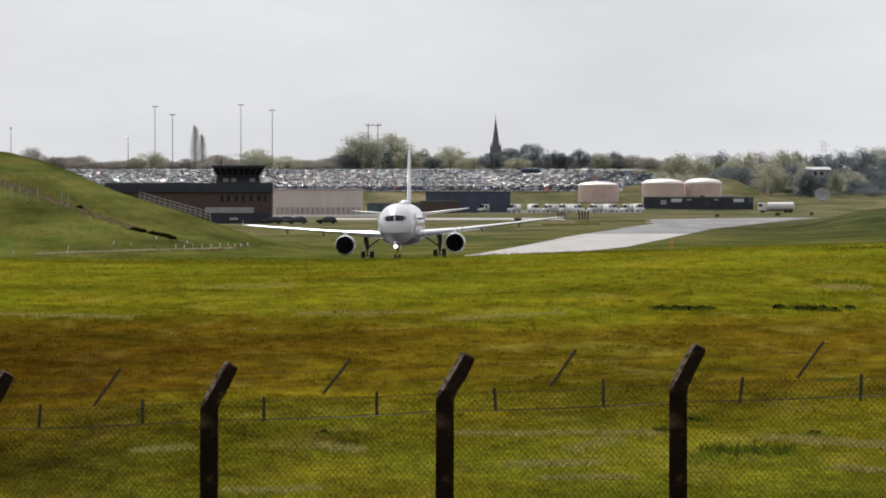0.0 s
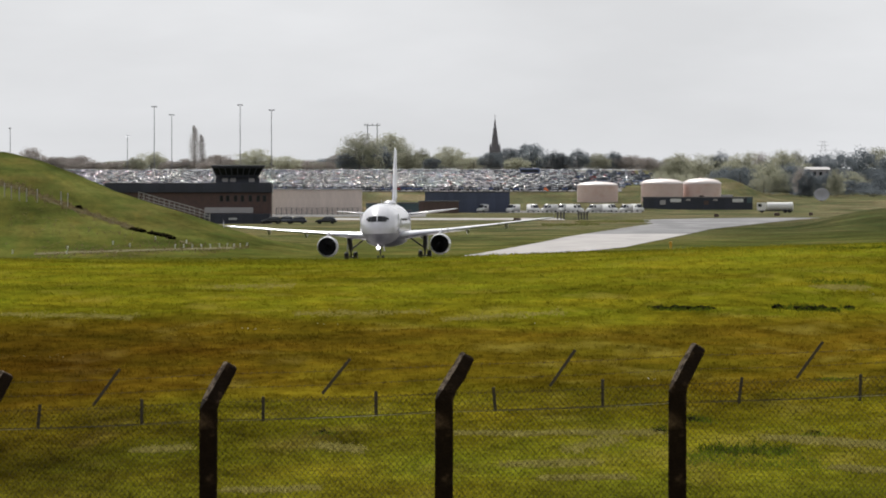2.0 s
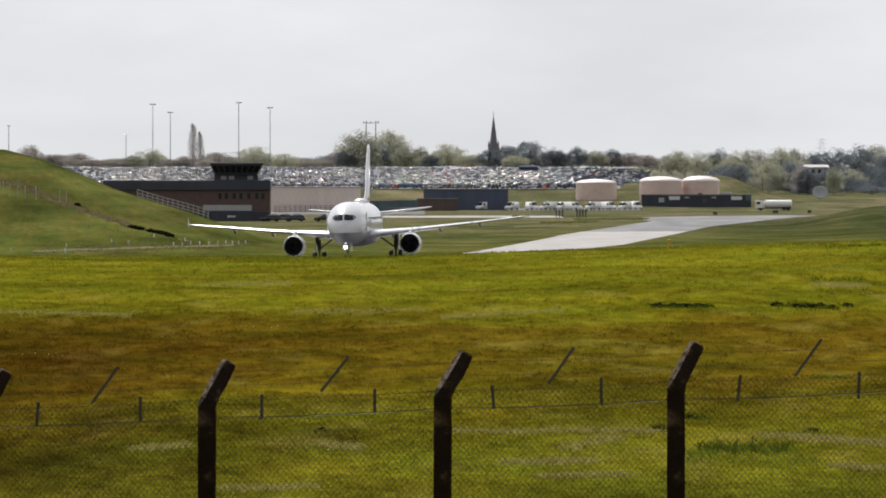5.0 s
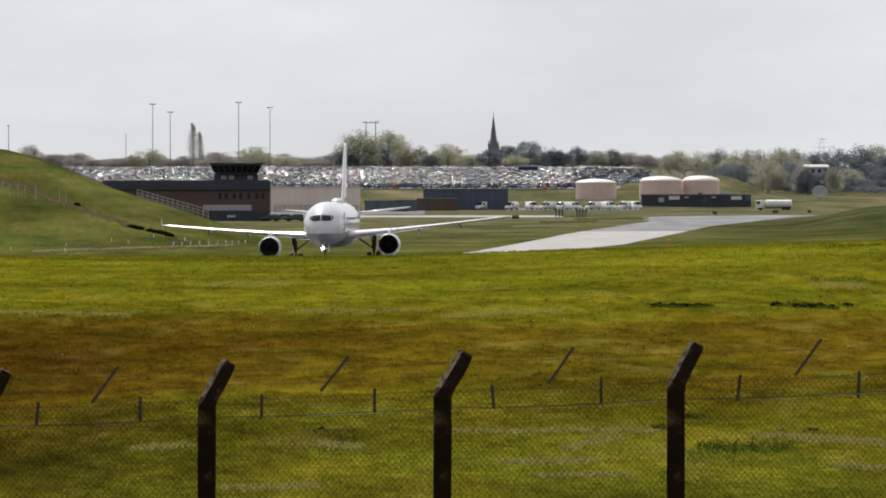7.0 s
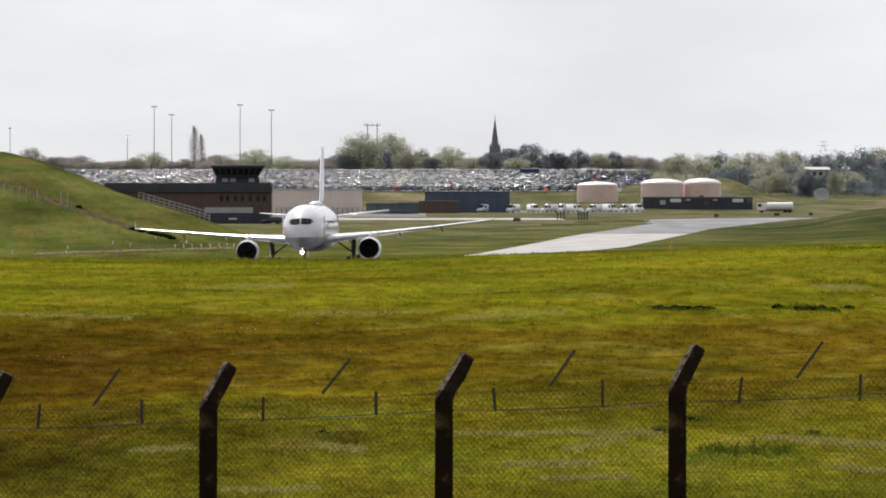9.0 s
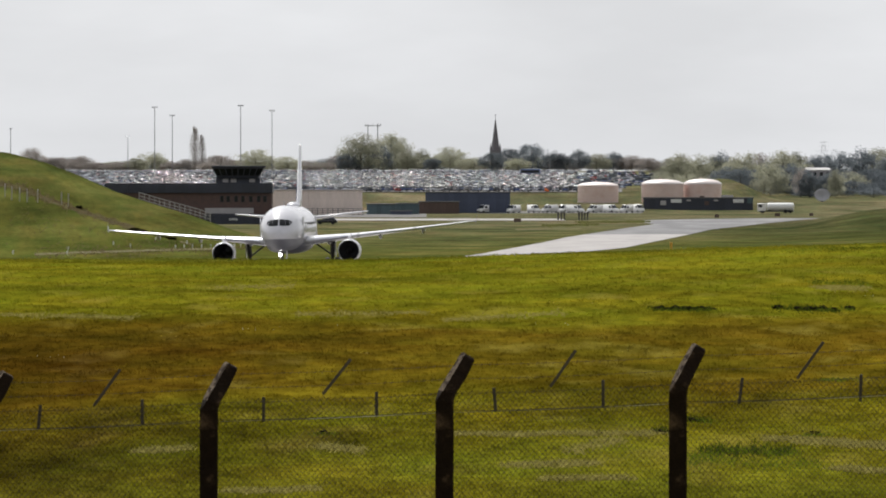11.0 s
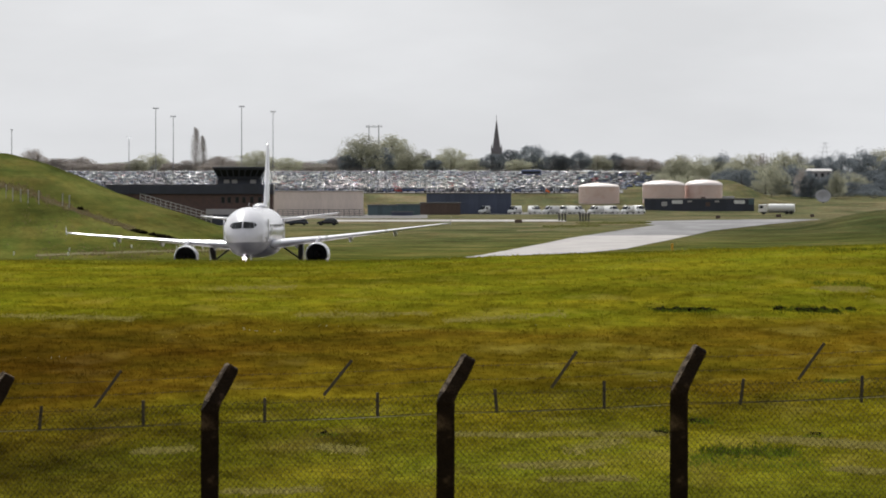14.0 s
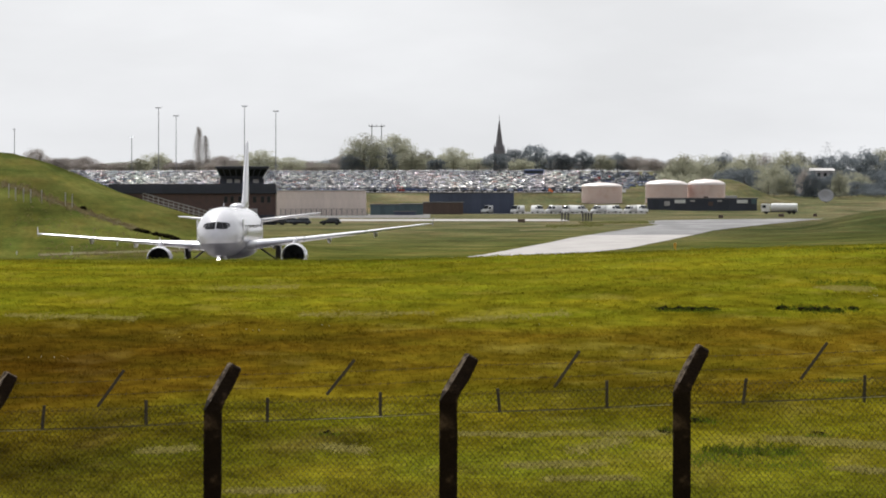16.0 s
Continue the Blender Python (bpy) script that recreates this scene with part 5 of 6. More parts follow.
hi = [bm.verts.new(c) for c in ((a.x + 0.4, 3563.4, a.z + 1.0), (b.x - 0.4, 3563.4, a.z + 1.0), (b.x - 0.4, 3564.6, a.z + 1.0), (a.x + 0.4, 3564.6, a.z + 1.0))]
bm.faces.new(lo[::-1])
bm.faces.new(hi)
for k in range(4):
    bm.faces.new((lo[k], lo[(k + 1) % 4], hi[(k + 1) % 4], hi[k]))
part("roof", bm, PALE_BAND, g)
for k in range(4):
    bm = bmesh.new()
    xx = a.x + (b.x - a.x) * (k + 0.5) / 4
    box(bm, xx - 0.5, xx + 0.5, 3559.9, 3560.05, a.z - 1.6, a.z - 0.5, 0.02)
    part("window", bm, WINDOW, g)


# ---- trees ----
def leaf_material(name, colour):
    m = bpy.data.materials.new(name)
    m.use_nodes = True
    nt = m.node_tree
    nt.nodes.clear()
    N, L = nt.nodes.new, nt.links.new
    out, geo, info = N("ShaderNodeOutputMaterial"), N("ShaderNodeNewGeometry"), N("ShaderNodeObjectInfo")
    r1, r2 = N("ShaderNodeMapRange"), N("ShaderNodeMapRange")
    r1.inputs["To Min"].default_value, r1.inputs["To Max"].default_value = 0.75, 1.25
    r2.inputs["To Min"].default_value, r2.inputs["To Max"].default_value = 0.7, 1.3
    L(geo.outputs["Random Per Island"], r1.inputs["Value"])
    L(info.outputs["Random"], r2.inputs["Value"])
    mul = N("ShaderNodeMath")
    mul.operation = "MULTIPLY"
    L(r1.outputs[0], mul.inputs[0])
    L(r2.outputs[0], mul.inputs[1])
    mix = N("ShaderNodeMix")
    mix.data_type, mix.blend_type = "RGBA", "MULTIPLY"
    mix.inputs["Factor"].default_value = 1
    mix.inputs[6].default_value = (*colour, 1)
    L(mul.outputs[0], mix.inputs[7])
    d, t, s = N("ShaderNodeBsdfDiffuse"), N("ShaderNodeBsdfTranslucent"), N("ShaderNodeMixShader")
    s.inputs[0].default_value = 0.55
    L(mix.outputs[2], d.inputs["Color"])
    L(mix.outputs[2], t.inputs["Color"])
    L(d.outputs[0], s.inputs[1])
    L(t.outputs[0], s.inputs[2])
    L(s.outputs[0], out.inputs["Surface"])
    return m


# the pale grey-blue cast of distance haze is mixed into these leaf colours
HAZY_FRESH = leaf_material("hazy_fresh_leaves", (0.33, 0.33, 0.255))
HAZY_DARK = leaf_material("hazy_dark_leaves", (0.155, 0.175, 0.192))
HAZY_BROWN = leaf_material("hazy_budding_twigs", (0.29, 0.262, 0.245))
BARK = mat("bark", (0.07, 0.055, 0.045), 0.9, vary=0.3, scale=3, bump=0.4)


def crown_mesh(name, seed, material, shape, leaves=9000):
    """Leaf clumps about many small limbs in a unit crown (1 high, 1 wide)."""
    rng = np.random.default_rng(seed)
    if shape == "poplar":
        n = 26
        h = np.linspace(0.12, 0.97, n)
        c = np.stack([rng.normal(0, 0.10, n), rng.normal(0, 0.10, n), h], 1)
        rad = 0.36 * np.sin(np.pi * np.clip(h * 0.8 + 0.12, 0, 1)) + 0.03
    elif shape == "bush":
        n = 22
        a, q = rng.uniform(0, 6.28, n), np.sqrt(rng.uniform(0, 1, n)) * 0.36
        c = np.stack([q * np.cos(a), q * np.sin(a), 0.15 + 0.62 * np.sqrt(np.clip(1 - (q / 0.5) ** 2, 0, 1)) * rng.uniform(0.3, 1, n)], 1)
        rad = rng.uniform(0.12, 0.2, n)
    else:
        n = 110
        a, q = rng.uniform(0, 6.28, n), np.sqrt(rng.uniform(0, 1, n)) * 0.40
        z = 0.08 + 0.80 * np.sqrt(np.clip(1 - (q / 0.52) ** 2, 0, 1)) * rng.uniform(0.05, 1.0, n) ** 0.8
        c = np.stack([q * np.cos(a), q * np.sin(a), z], 1)
        rad = rng.uniform(0.07, 0.15, n)
    pick = rng.integers(0, n, leaves)
    d = rng.normal(size=(leaves, 3))
    d /= np.linalg.norm(d, axis=1)[:, None]
    rr = (np.asarray(rad)[pick] * rng.uniform(0.45, 1.1, leaves))[:, None]
    p = c[pick] + d * rr * np.array([1, 1, 1 if shape != "poplar" else 0.5])
    size = rng.uniform(0.010, 0.021, leaves)[:, None]
    u = rng.normal(size=(leaves, 3))
    u /= np.linalg.norm(u, axis=1)[:, None]
    w = np.cross(u, rng.normal(size=(leaves, 3)))
    w /= np.linalg.norm(w, axis=1)[:, None]
    v = np.stack([p - u * size, p + w * size, p + u * size], 1).reshape(-1, 3)
    f = np.arange(leaves * 3).reshape(-1, 3)
    ob = array_mesh(name, v, f, material)
    me = ob.data
    bpy.data.objects.remove(ob)
    return me


def trunk_mesh(seed, slim):
    rng = random.Random(seed)
    bm = bmesh.new()
    tube(bm, [(0, 0, -0.05), (0.01, 0, 0.2), (-0.01, 0.01, 0.5), (0.0, 0, 0.8)], [0.035, 0.026, 0.018, 0.006], 7)
    for k in range(7):
        a, z = k * 2.4 + rng.random(), 0.22 + 0.07 * k
        l = 0.08 if slim else 0.27
        tube(bm, [(0, 0, z), (l * 0.5 * math.cos(a), l * 0.5 * math.sin(a), z + 0.08), (l * math.cos(a), l * math.sin(a), z + 0.2)], [0.013, 0.009, 0.003], 5)
    me = bpy.data.meshes.new("trunk")
    bm.to_mesh(me)
    bm.free()
    me.materials.append(BARK)
    return me


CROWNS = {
    "fresh": [crown_mesh("crown", 10 + i, HAZY_FRESH, "round") for i in range(4)],
    "dark": [crown_mesh("crown", 20 + i, HAZY_DARK, "round", 10000) for i in range(3)],
    "brown": [crown_mesh("crown", 30 + i, HAZY_BROWN, "round", 8000) for i in range(3)],
    "poplar": [crown_mesh("crown", 40 + i, HAZY_BROWN, "poplar", 6000) for i in range(2)],
    "bush": [crown_mesh("crown", 50 + i, HAZY_FRESH, "bush", 4000) for i in range(2)],
    "darkbush": [crown_mesh("crown", 60 + i, HAZY_DARK, "bush", 4500) for i in range(2)],
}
TRUNKS = {"slim": trunk_mesh(1, True), "broad": trunk_mesh(2, False)}
TREE_WORDS = {"fresh": "broadleaf tree with fresh spring leaves in hazy grey-green", "dark": "dark green dense broadleaf tree", "brown": "half-bare tree with brownish budding twigs",
              "poplar": "tall narrow poplar with thin foliage", "bush": "low pale green bush", "darkbush": "low dark green bush"}
tree_rng = random.Random(7)


def tree(kind, u, v_top, width, depth):
    foot, top = ground_at(u, depth), bearing(u, v_top, depth)
    h, w = max(top.z - foot.z, 1.2), width / 20000 * depth
    low = kind.endswith("bush")
    g = thing("bush" if low else "tree", TREE_WORDS[kind], "bush" if low else "tree", "far trees", pose(foot.x, foot.y, foot.z, 0, 0, tree_rng.uniform(0, 360)))
    c = new("crown", tree_rng.choice(CROWNS[kind]))
    c.parent, c.scale = g, (w * 1.12, w * 1.12, h * 1.03)
    t = new("trunk", TRUNKS["slim" if kind == "poplar" or low else "broad"])
    t.parent, t.scale = g, (min(w, h), min(w, h), h)


# skyline, from the embankment to the wood
for spec in (("brown", 55, 258, 52), ("brown", 92, 276, 44), ("brown", 125, 284, 50), ("brown", 165, 284, 55), ("brown", 205, 283, 46), ("fresh", 240, 276, 44), ("fresh", 268, 266, 58), ("brown", 300, 284, 46),
             ("poplar", 344, 226, 18), ("poplar", 357, 240, 14), ("brown", 330, 284, 46), ("brown", 390, 269, 48), ("brown", 366, 284, 40), ("fresh", 452, 260, 66), ("brown", 420, 278, 40), ("fresh", 508, 273, 54),
             ("brown", 545, 287, 36), ("brown", 575, 284, 40), ("brown", 600, 270, 46), ("dark", 615, 268, 44), ("fresh", 637, 232, 78), ("fresh", 692, 232, 74), ("dark", 664, 252, 60), ("fresh", 720, 262, 56), ("fresh", 746, 260, 36),
             ("dark", 765, 275, 36), ("fresh", 795, 255, 60), ("fresh", 838, 276, 62), ("dark", 868, 266, 44), ("dark", 900, 258, 54), ("dark", 940, 250, 62), ("fresh", 915, 276, 50), ("dark", 985, 264, 54), ("dark", 1024, 261, 40),
             ("fresh", 1055, 268, 52), ("dark", 1085, 266, 44), ("brown", 1118, 272, 50), ("brown", 1145, 276, 44), ("fresh", 1168, 292, 36)):
    tree(*spec[:3], spec[3] * 1.08, 3950 + tree_rng.uniform(-60, 60))
for i in range(60):
    u = 25 + i * 20 + tree_rng.uniform(-9, 9)
    tree(tree_rng.choice(("brown", "brown", "fresh", "darkbush")), u, 278 + tree_rng.uniform(-6, 7), 60 + tree_rng.uniform(-8, 14), 4020 + tree_rng.uniform(-40, 40))
# the wood
for spec in (("fresh", 1200, 268, 54), ("fresh", 1235, 270, 56), ("dark", 1275, 265, 46), ("fresh", 1262, 272, 60), ("fresh", 1318, 264, 62), ("brown", 1345, 268, 54), ("fresh", 1385, 262, 54), ("fresh", 1410, 264, 44), ("dark", 1450, 268, 54),
             ("dark", 1485, 264, 56), ("dark", 1525, 258, 54), ("fresh", 1562, 255, 60), ("dark", 1590, 258, 60), ("dark", 1440, 276, 40), ("fresh", 1300, 276, 50), ("dark", 1360, 282, 50), ("fresh", 1420, 284, 50)):
    tree(*spec[:3], spec[3] * 1.35, 3720 + tree_rng.uniform(-40, 40))
for spec in (("dark", 1285, 292, 56), ("dark", 1320, 294, 58), ("fresh", 1362, 288, 58), ("dark", 1400, 286, 60), ("dark", 1392, 305, 56), ("dark", 1430, 312, 50), ("dark", 1480, 296, 60), ("fresh", 1500, 300, 56), ("dark", 1540, 292, 60),
             ("dark", 1575, 296, 56), ("fresh", 1462, 316, 44), ("dark", 1510, 316, 56), ("dark", 1555, 318, 60), ("dark", 1415, 328, 40), ("dark", 1590, 320, 50)):
    tree(*spec[:3], spec[3] * 1.35, 3540 + tree_rng.uniform(-30, 30))
for spec in (("dark", 1432, 302, 44), ("dark", 1462, 303, 44), ("fresh", 1478, 294, 30), ("brown", 1416, 294, 28), ("bush", 1482, 334, 34), ("darkbush", 1432, 340, 30), ("bush", 1352, 304, 36), ("bush", 1478, 316, 46), ("darkbush", 1418, 336, 44), ("darkbush", 1500, 330, 54), ("darkbush", 1545, 326, 60), ("bush", 1545, 342, 26), ("darkbush", 1282, 300, 22), ("darkbush", 1580, 330, 50), ("darkbush", 1310, 288, 40), ("bush", 1170, 296, 40), ("bush", 1192, 300, 40), ("bush", 1215, 298, 40), ("bush", 1240, 300, 36)):
    tree(*spec, 3470 + tree_rng.uniform(-20, 20))
# shrubs among the parked cars
for u, v in ((655, 312), (690, 309), (815, 311), (885, 324), (360, 311), (745, 310), (1085, 300), (1160, 300), (590, 318)):
    tree("darkbush", u, v, 16, 3330 if v > 315 else 3520)


# ---- vehicles ----
CAR_PAINTS = [mat("car_paint_" + n, c, 0.2, m, vary=0.04, scale=1, coat=0.2, spec=0.5) for n, c, m in (
    ("silver", (0.16, 0.19, 0.25), 0.6), ("white", (0.42, 0.44, 0.49), 0.0), ("black", (0.015, 0.015, 0.018), 0.0), ("grey", (0.10, 0.11, 0.13), 0.3),
    ("blue", (0.035, 0.06, 0.16), 0.2), ("red", (0.22, 0.02, 0.02), 0.0), ("dark", (0.04, 0.045, 0.06), 0.2))]
CAR_GLASS = mat("car_glass", (0.02, 0.024, 0.03), 0.13, vary=0.03, scale=2, spec=0.5)
LAMP_GLASS = mat("lamp_glass", (0.55, 0.52, 0.5), 0.1, vary=0.05)
# side outline of a hatchback: along, up, half width
LOWER = ((-2.1, 0.28, 0.78), (-2.12, 0.62, 0.84), (-2.0, 0.86, 0.84), (-1.2, 0.93, 0.86), (0.9, 0.93, 0.86), (1.7, 0.80, 0.83), (2.1, 0.62, 0.78), (2.1, 0.28, 0.74))
UPPER = ((-1.95, 0.90, 0.80), (-1.55, 1.36, 0.62), (-0.9, 1.46, 0.60), (0.15, 1.42, 0.60), (0.95, 0.92, 0.80))


def outline_solid(pts):
    """A closed solid between an outline's two sides: vertices and faces."""
    n = len(pts)
    v = [(-w, a, z) for a, z, w in pts] + [(w, a, z) for a, z, w in pts]
    f = [tuple(range(n)), tuple(range(2 * n - 1, n - 1, -1))]
    f += [(i, i + n, (i + 1) % n + n, (i + 1) % n) for i in range(n)]
    return v, f


def solid_mesh(name, pts, material, bevel=0.0):
    v, f = outline_solid(pts)
    bm = bmesh.new()
    vs = [bm.verts.new(c) for c in v]
    for q in f:
        bm.faces.new([vs[i] for i in q])
    bmesh.ops.recalc_face_normals(bm, faces=bm.faces[:])
    if bevel:
        bmesh.ops.bevel(bm, geom=bm.edges[:], offset=bevel, segments=2, affect="EDGES")
    me = bpy.data.meshes.new(name)
    bm.to_mesh(me)
    bm.free()
    me.materials.append(material)
    me.polygons.foreach_set("use_smooth", [True] * len(me.polygons))
    return me


def wheel_mesh(r, w):
    bm = bmesh.new()
    tube(bm, [(-w / 2, 0, 0), (-w * 0.3, 0, 0), (w * 0.3, 0, 0), (w / 2, 0, 0)], [r * 0.9, r, r, r * 0.9], 14)
    me = bpy.data.meshes.new("wheel")
    bm.to_mesh(me)
    bm.free()
    me.materials.append(RUBBER)
    return me


CAR_BODIES = [solid_mesh("body", LOWER, p, 0.05) for p in CAR_PAINTS]
CAR_ROOFS = [solid_mesh("roof", ((-1.5, 1.38, 0.61), (-0.9, 1.475, 0.59), (0.12, 1.435, 0.59), (0.2, 1.39, 0.61)), p, 0.02) for p in CAR_PAINTS]
CAR_CABIN = solid_mesh("cabin_glass", UPPER, CAR_GLASS, 0.03)
CAR_WHEEL = wheel_mesh(0.31, 0.2)
VAN_WHEEL = wheel_mesh(0.36, 0.22)
CAR_WORDS = ("silver", "white", "black", "mid-grey", "blue", "red", "dark slate")
car_rng = random.Random(11)


def car(x, y, turn, tint, group, words="parked hatchback in the airport car park"):
    g = thing("car", CAR_WORDS[tint] + " " + words, "car", group, pose(x, y, float(height(x, y)), 0, 0, turn))
    for name, me in (("body", CAR_BODIES[tint]), ("cabin_glass", CAR_CABIN), ("roof", CAR_ROOFS[tint])):
        ob = new(name, me)
        ob.parent = g
    for sx in (-0.76, 0.76):
        for sy in (-1.3, 1.3):
            ob = new("wheel", CAR_WHEEL)
            ob.parent, ob.location = g, (sx, sy, 0.31)


tints = (0, 0, 1, 1, 2, 2, 3, 3, 4, 4, 4, 5, 6, 6, 6)
slots = []
for r in range(63):
    y = 3264 + r * 7.6 + (r // 2) * 0.4
    x0, x1 = -0.0345 * y, (0.0195 if r > 9 else 0.0155 - 0.0004 * max(0, 5 - r)) * y
    sideways = r % 5 in (1, 3)
    x = x0 + car_rng.random() * 3
    while x < x1:
        if car_rng.random() < (0.93 if x < 0.0118 * y else 0.26):
            slots.append((x, y + car_rng.uniform(-0.5, 0.5), (90 if sideways else 0) + 180 * (car_rng.random() < 0.5) + car_rng.uniform(-7, 7), car_rng.choice(tints)))
        x += (5.0 if sideways else 2.65) + car_rng.uniform(0, 0.35)
near = [s for s in slots if s[0] > -0.0152 * s[1]][:300]
rest = [s for s in slots if s not in set(near)]
for s in near:
    car(*s, "cars in the car park")

# the rows behind, too many to count
V, F, M = [], [], []
lv, lf = outline_solid(LOWER)
uv_, uf = outline_solid(UPPER)
rv, rf = outline_solid(((-1.5, 1.40, 0.60), (-0.9, 1.475, 0.585), (0.12, 1.44, 0.585), (0.2, 1.40, 0.60)))
base = 0
far_cars = bpy.data.meshes.new("parked_cars")
for x, y, turn, tint in rest:
    m = pose(x, y, float(height(x, y)), car_rng.uniform(-4, 4), car_rng.uniform(-4, 4), turn)
    for vv, ff, mi in ((lv, lf, tint), (uv_, uf, len(CAR_PAINTS)), (rv, rf, tint)):
        V += [tuple(m @ Vector(c)) for c in vv]
        F += [tuple(i + base for i in q) for q in ff]
        M += [mi] * len(ff)
        base += len(vv)
far_cars.from_pydata(V, [], F)
for p in CAR_PAINTS + [CAR_GLASS]:
    far_cars.materials.append(p)
far_cars.polygons.foreach_set("material_index", M)
far_cars.polygons.foreach_set("use_smooth", [True] * len(F))
tagged(new("parked_cars", far_cars), "dense rows of parked cars glinting on the far slope", "cars", kind="stuff")
# the car park's asphalt
ASPHALT = mat("car_park_asphalt", (0.19, 0.185, 0.185), 0.95, spec=0.05, vary=0.2, scale=0.1)
cp_y = np.arange(3258, 3846, 14.0)
lot = strip("pavement", cp_y, -0.0355 * cp_y, np.where(cp_y > 3335, 0.0200, 0.0158) * cp_y, ASPHALT, 0.05, 15)
tagged(lot, "dark asphalt of the sloping car park", "car park", kind="structure")

# a blue minibus standing among the cars
BLUE_PAINT = mat("coach_blue_paint", (0.10, 0.14, 0.27), 0.25, vary=0.06, scale=0.5, coat=0.4)
for u, depth in ((938, 3640),):
    p = ground_at(u, depth)
    g = thing("minibus", "blue minibus parked among the cars", "minibus", "", pose(p.x, p.y, p.z, 0, 0, 86))
    bm = bmesh.new()
    box(bm, -1.2, 1.2, -3.2, 3.2, 0.4, 2.9, 0.2)
    coach = part("body", bm, BLUE_PAINT, g)
    for sx in (-1, 1):
        bm = bmesh.new()
        box(bm, sx * 1.2 - 0.02, sx * 1.2 + 0.02, -2.9, 2.9, 1.6, 2.4, 0.01)
        part("side_window", bm, CAR_GLASS, coach)
        for sy in (-2.0, 2.0):
            ob = new("wheel", VAN_WHEEL)
            ob.parent, ob.location = g, (sx * 1.05, sy, 0.36)
    bm = bmesh.new()
    box(bm, -1.05, 1.05, 3.18, 3.23, 1.3, 2.5, 0.01)
    part("windscreen", bm, CAR_GLASS, coach)

# dark cars beside the brick building
for u, depth, turn, tint in ((480, 2236, 96, 2), (503, 2246, 76, 3), (524, 2238, 88, 6), (577, 2240, 84, 2)):
    p = ground_at(u, depth)
    car(p.x, p.y, turn, tint, "cars by the office", "car parked on the grass beside the brick building")

VAN_BODY = ((-2.5, 0.35, 0.92), (-2.52, 2.15, 0.86), (-2.3, 2.28, 0.80), (0.9, 2.28, 0.80), (1.75, 1.25, 0.90), (2.45, 1.0, 0.88), (2.5, 0.35, 0.86))
VAN_ME = solid_mesh("body", VAN_BODY, WHITE_PAINT, 0.06)
VAN_SCREEN = solid_mesh("windscreen", ((0.93, 2.16, 0.76), (1.02, 2.18, 0.76), (1.80, 1.30, 0.82), (1.70, 1.28, 0.82)), CAR_GLASS)
VAN_SIDE = solid_mesh("side_window", ((0.2, 1.35, 0.91), (0.2, 1.95, 0.86), (0.9, 1.95, 0.86), (1.4, 1.35, 0.91)), CAR_GLASS)


def van(u, depth, turn):
    p = ground_at(u, depth)
    g = thing("van", "white panel van parked below the car park bank", "van", "parked vans", pose(p.x, p.y, p.z, 0, 0, turn))
    for n, me in (("body", VAN_ME), ("windscreen", VAN_SCREEN), ("side_window", VAN_SIDE)):
        ob = new(n, me)
        ob.parent = g
    for sx in (-0.8, 0.8):
        for sy in (-1.6, 1.6):
            ob = new("wheel", VAN_WHEEL)
            ob.parent, ob.location = g, (sx, sy, 0.36)


for i, (u, depth) in enumerate(((858, 3080), (884, 3088), (908, 3078), (944, 3092), (972, 3084), (996, 3096), (1018, 3088), (1052, 3094), (1080, 3102), (1108, 3096), (1128, 3104))):
    van(u, depth, (138, 218, 150, 205, 132, 162, 228)[i % 7])

# tanker lorry by the depot
p = ground_at(1372, 3060)
g = thing("lorry", "white tanker lorry standing by the fuel depot", "lorry", "", pose(p.x, p.y, p.z, 0, 0, 84))
bm = bmesh.new()
box(bm, -1.2, 1.2, 2.6, 4.9, 0.6, 2.7, 0.15)
cab = part("cab", bm, WHITE_PAINT, g)
bm = bmesh.new()
box(bm, -1.05, 1.05, 4.86, 4.95, 1.6, 2.45, 0.02)
box(bm, -1.23, 1.23, 3.6, 4.6, 1.65, 2.4, 0.02)
part("windscreen", bm, CAR_GLASS, cab)
bm = bmesh.new()
tube(bm, [(0, -4.9, 1.75), (0, -4.75, 1.75), (0, 2.2, 1.75), (0, 2.35, 1.75)], [0.8, 1.1, 1.1, 0.8], 20)
part("tank", bm, WHITE_PAINT, g, smooth=False)
bm = bmesh.new()
box(bm, -0.9, 0.9, -4.8, 4.6, 0.5, 0.75, 0.03)
part("chassis", bm, STEEL, g)
BIG_WHEEL = wheel_mesh(0.5, 0.35)
for sy in (-3.9, -2.7, 3.6):
    for sx in (-1.0, 1.0):
        ob = new("wheel", BIG_WHEEL)
        ob.parent, ob.location = g, (sx, sy, 0.5)


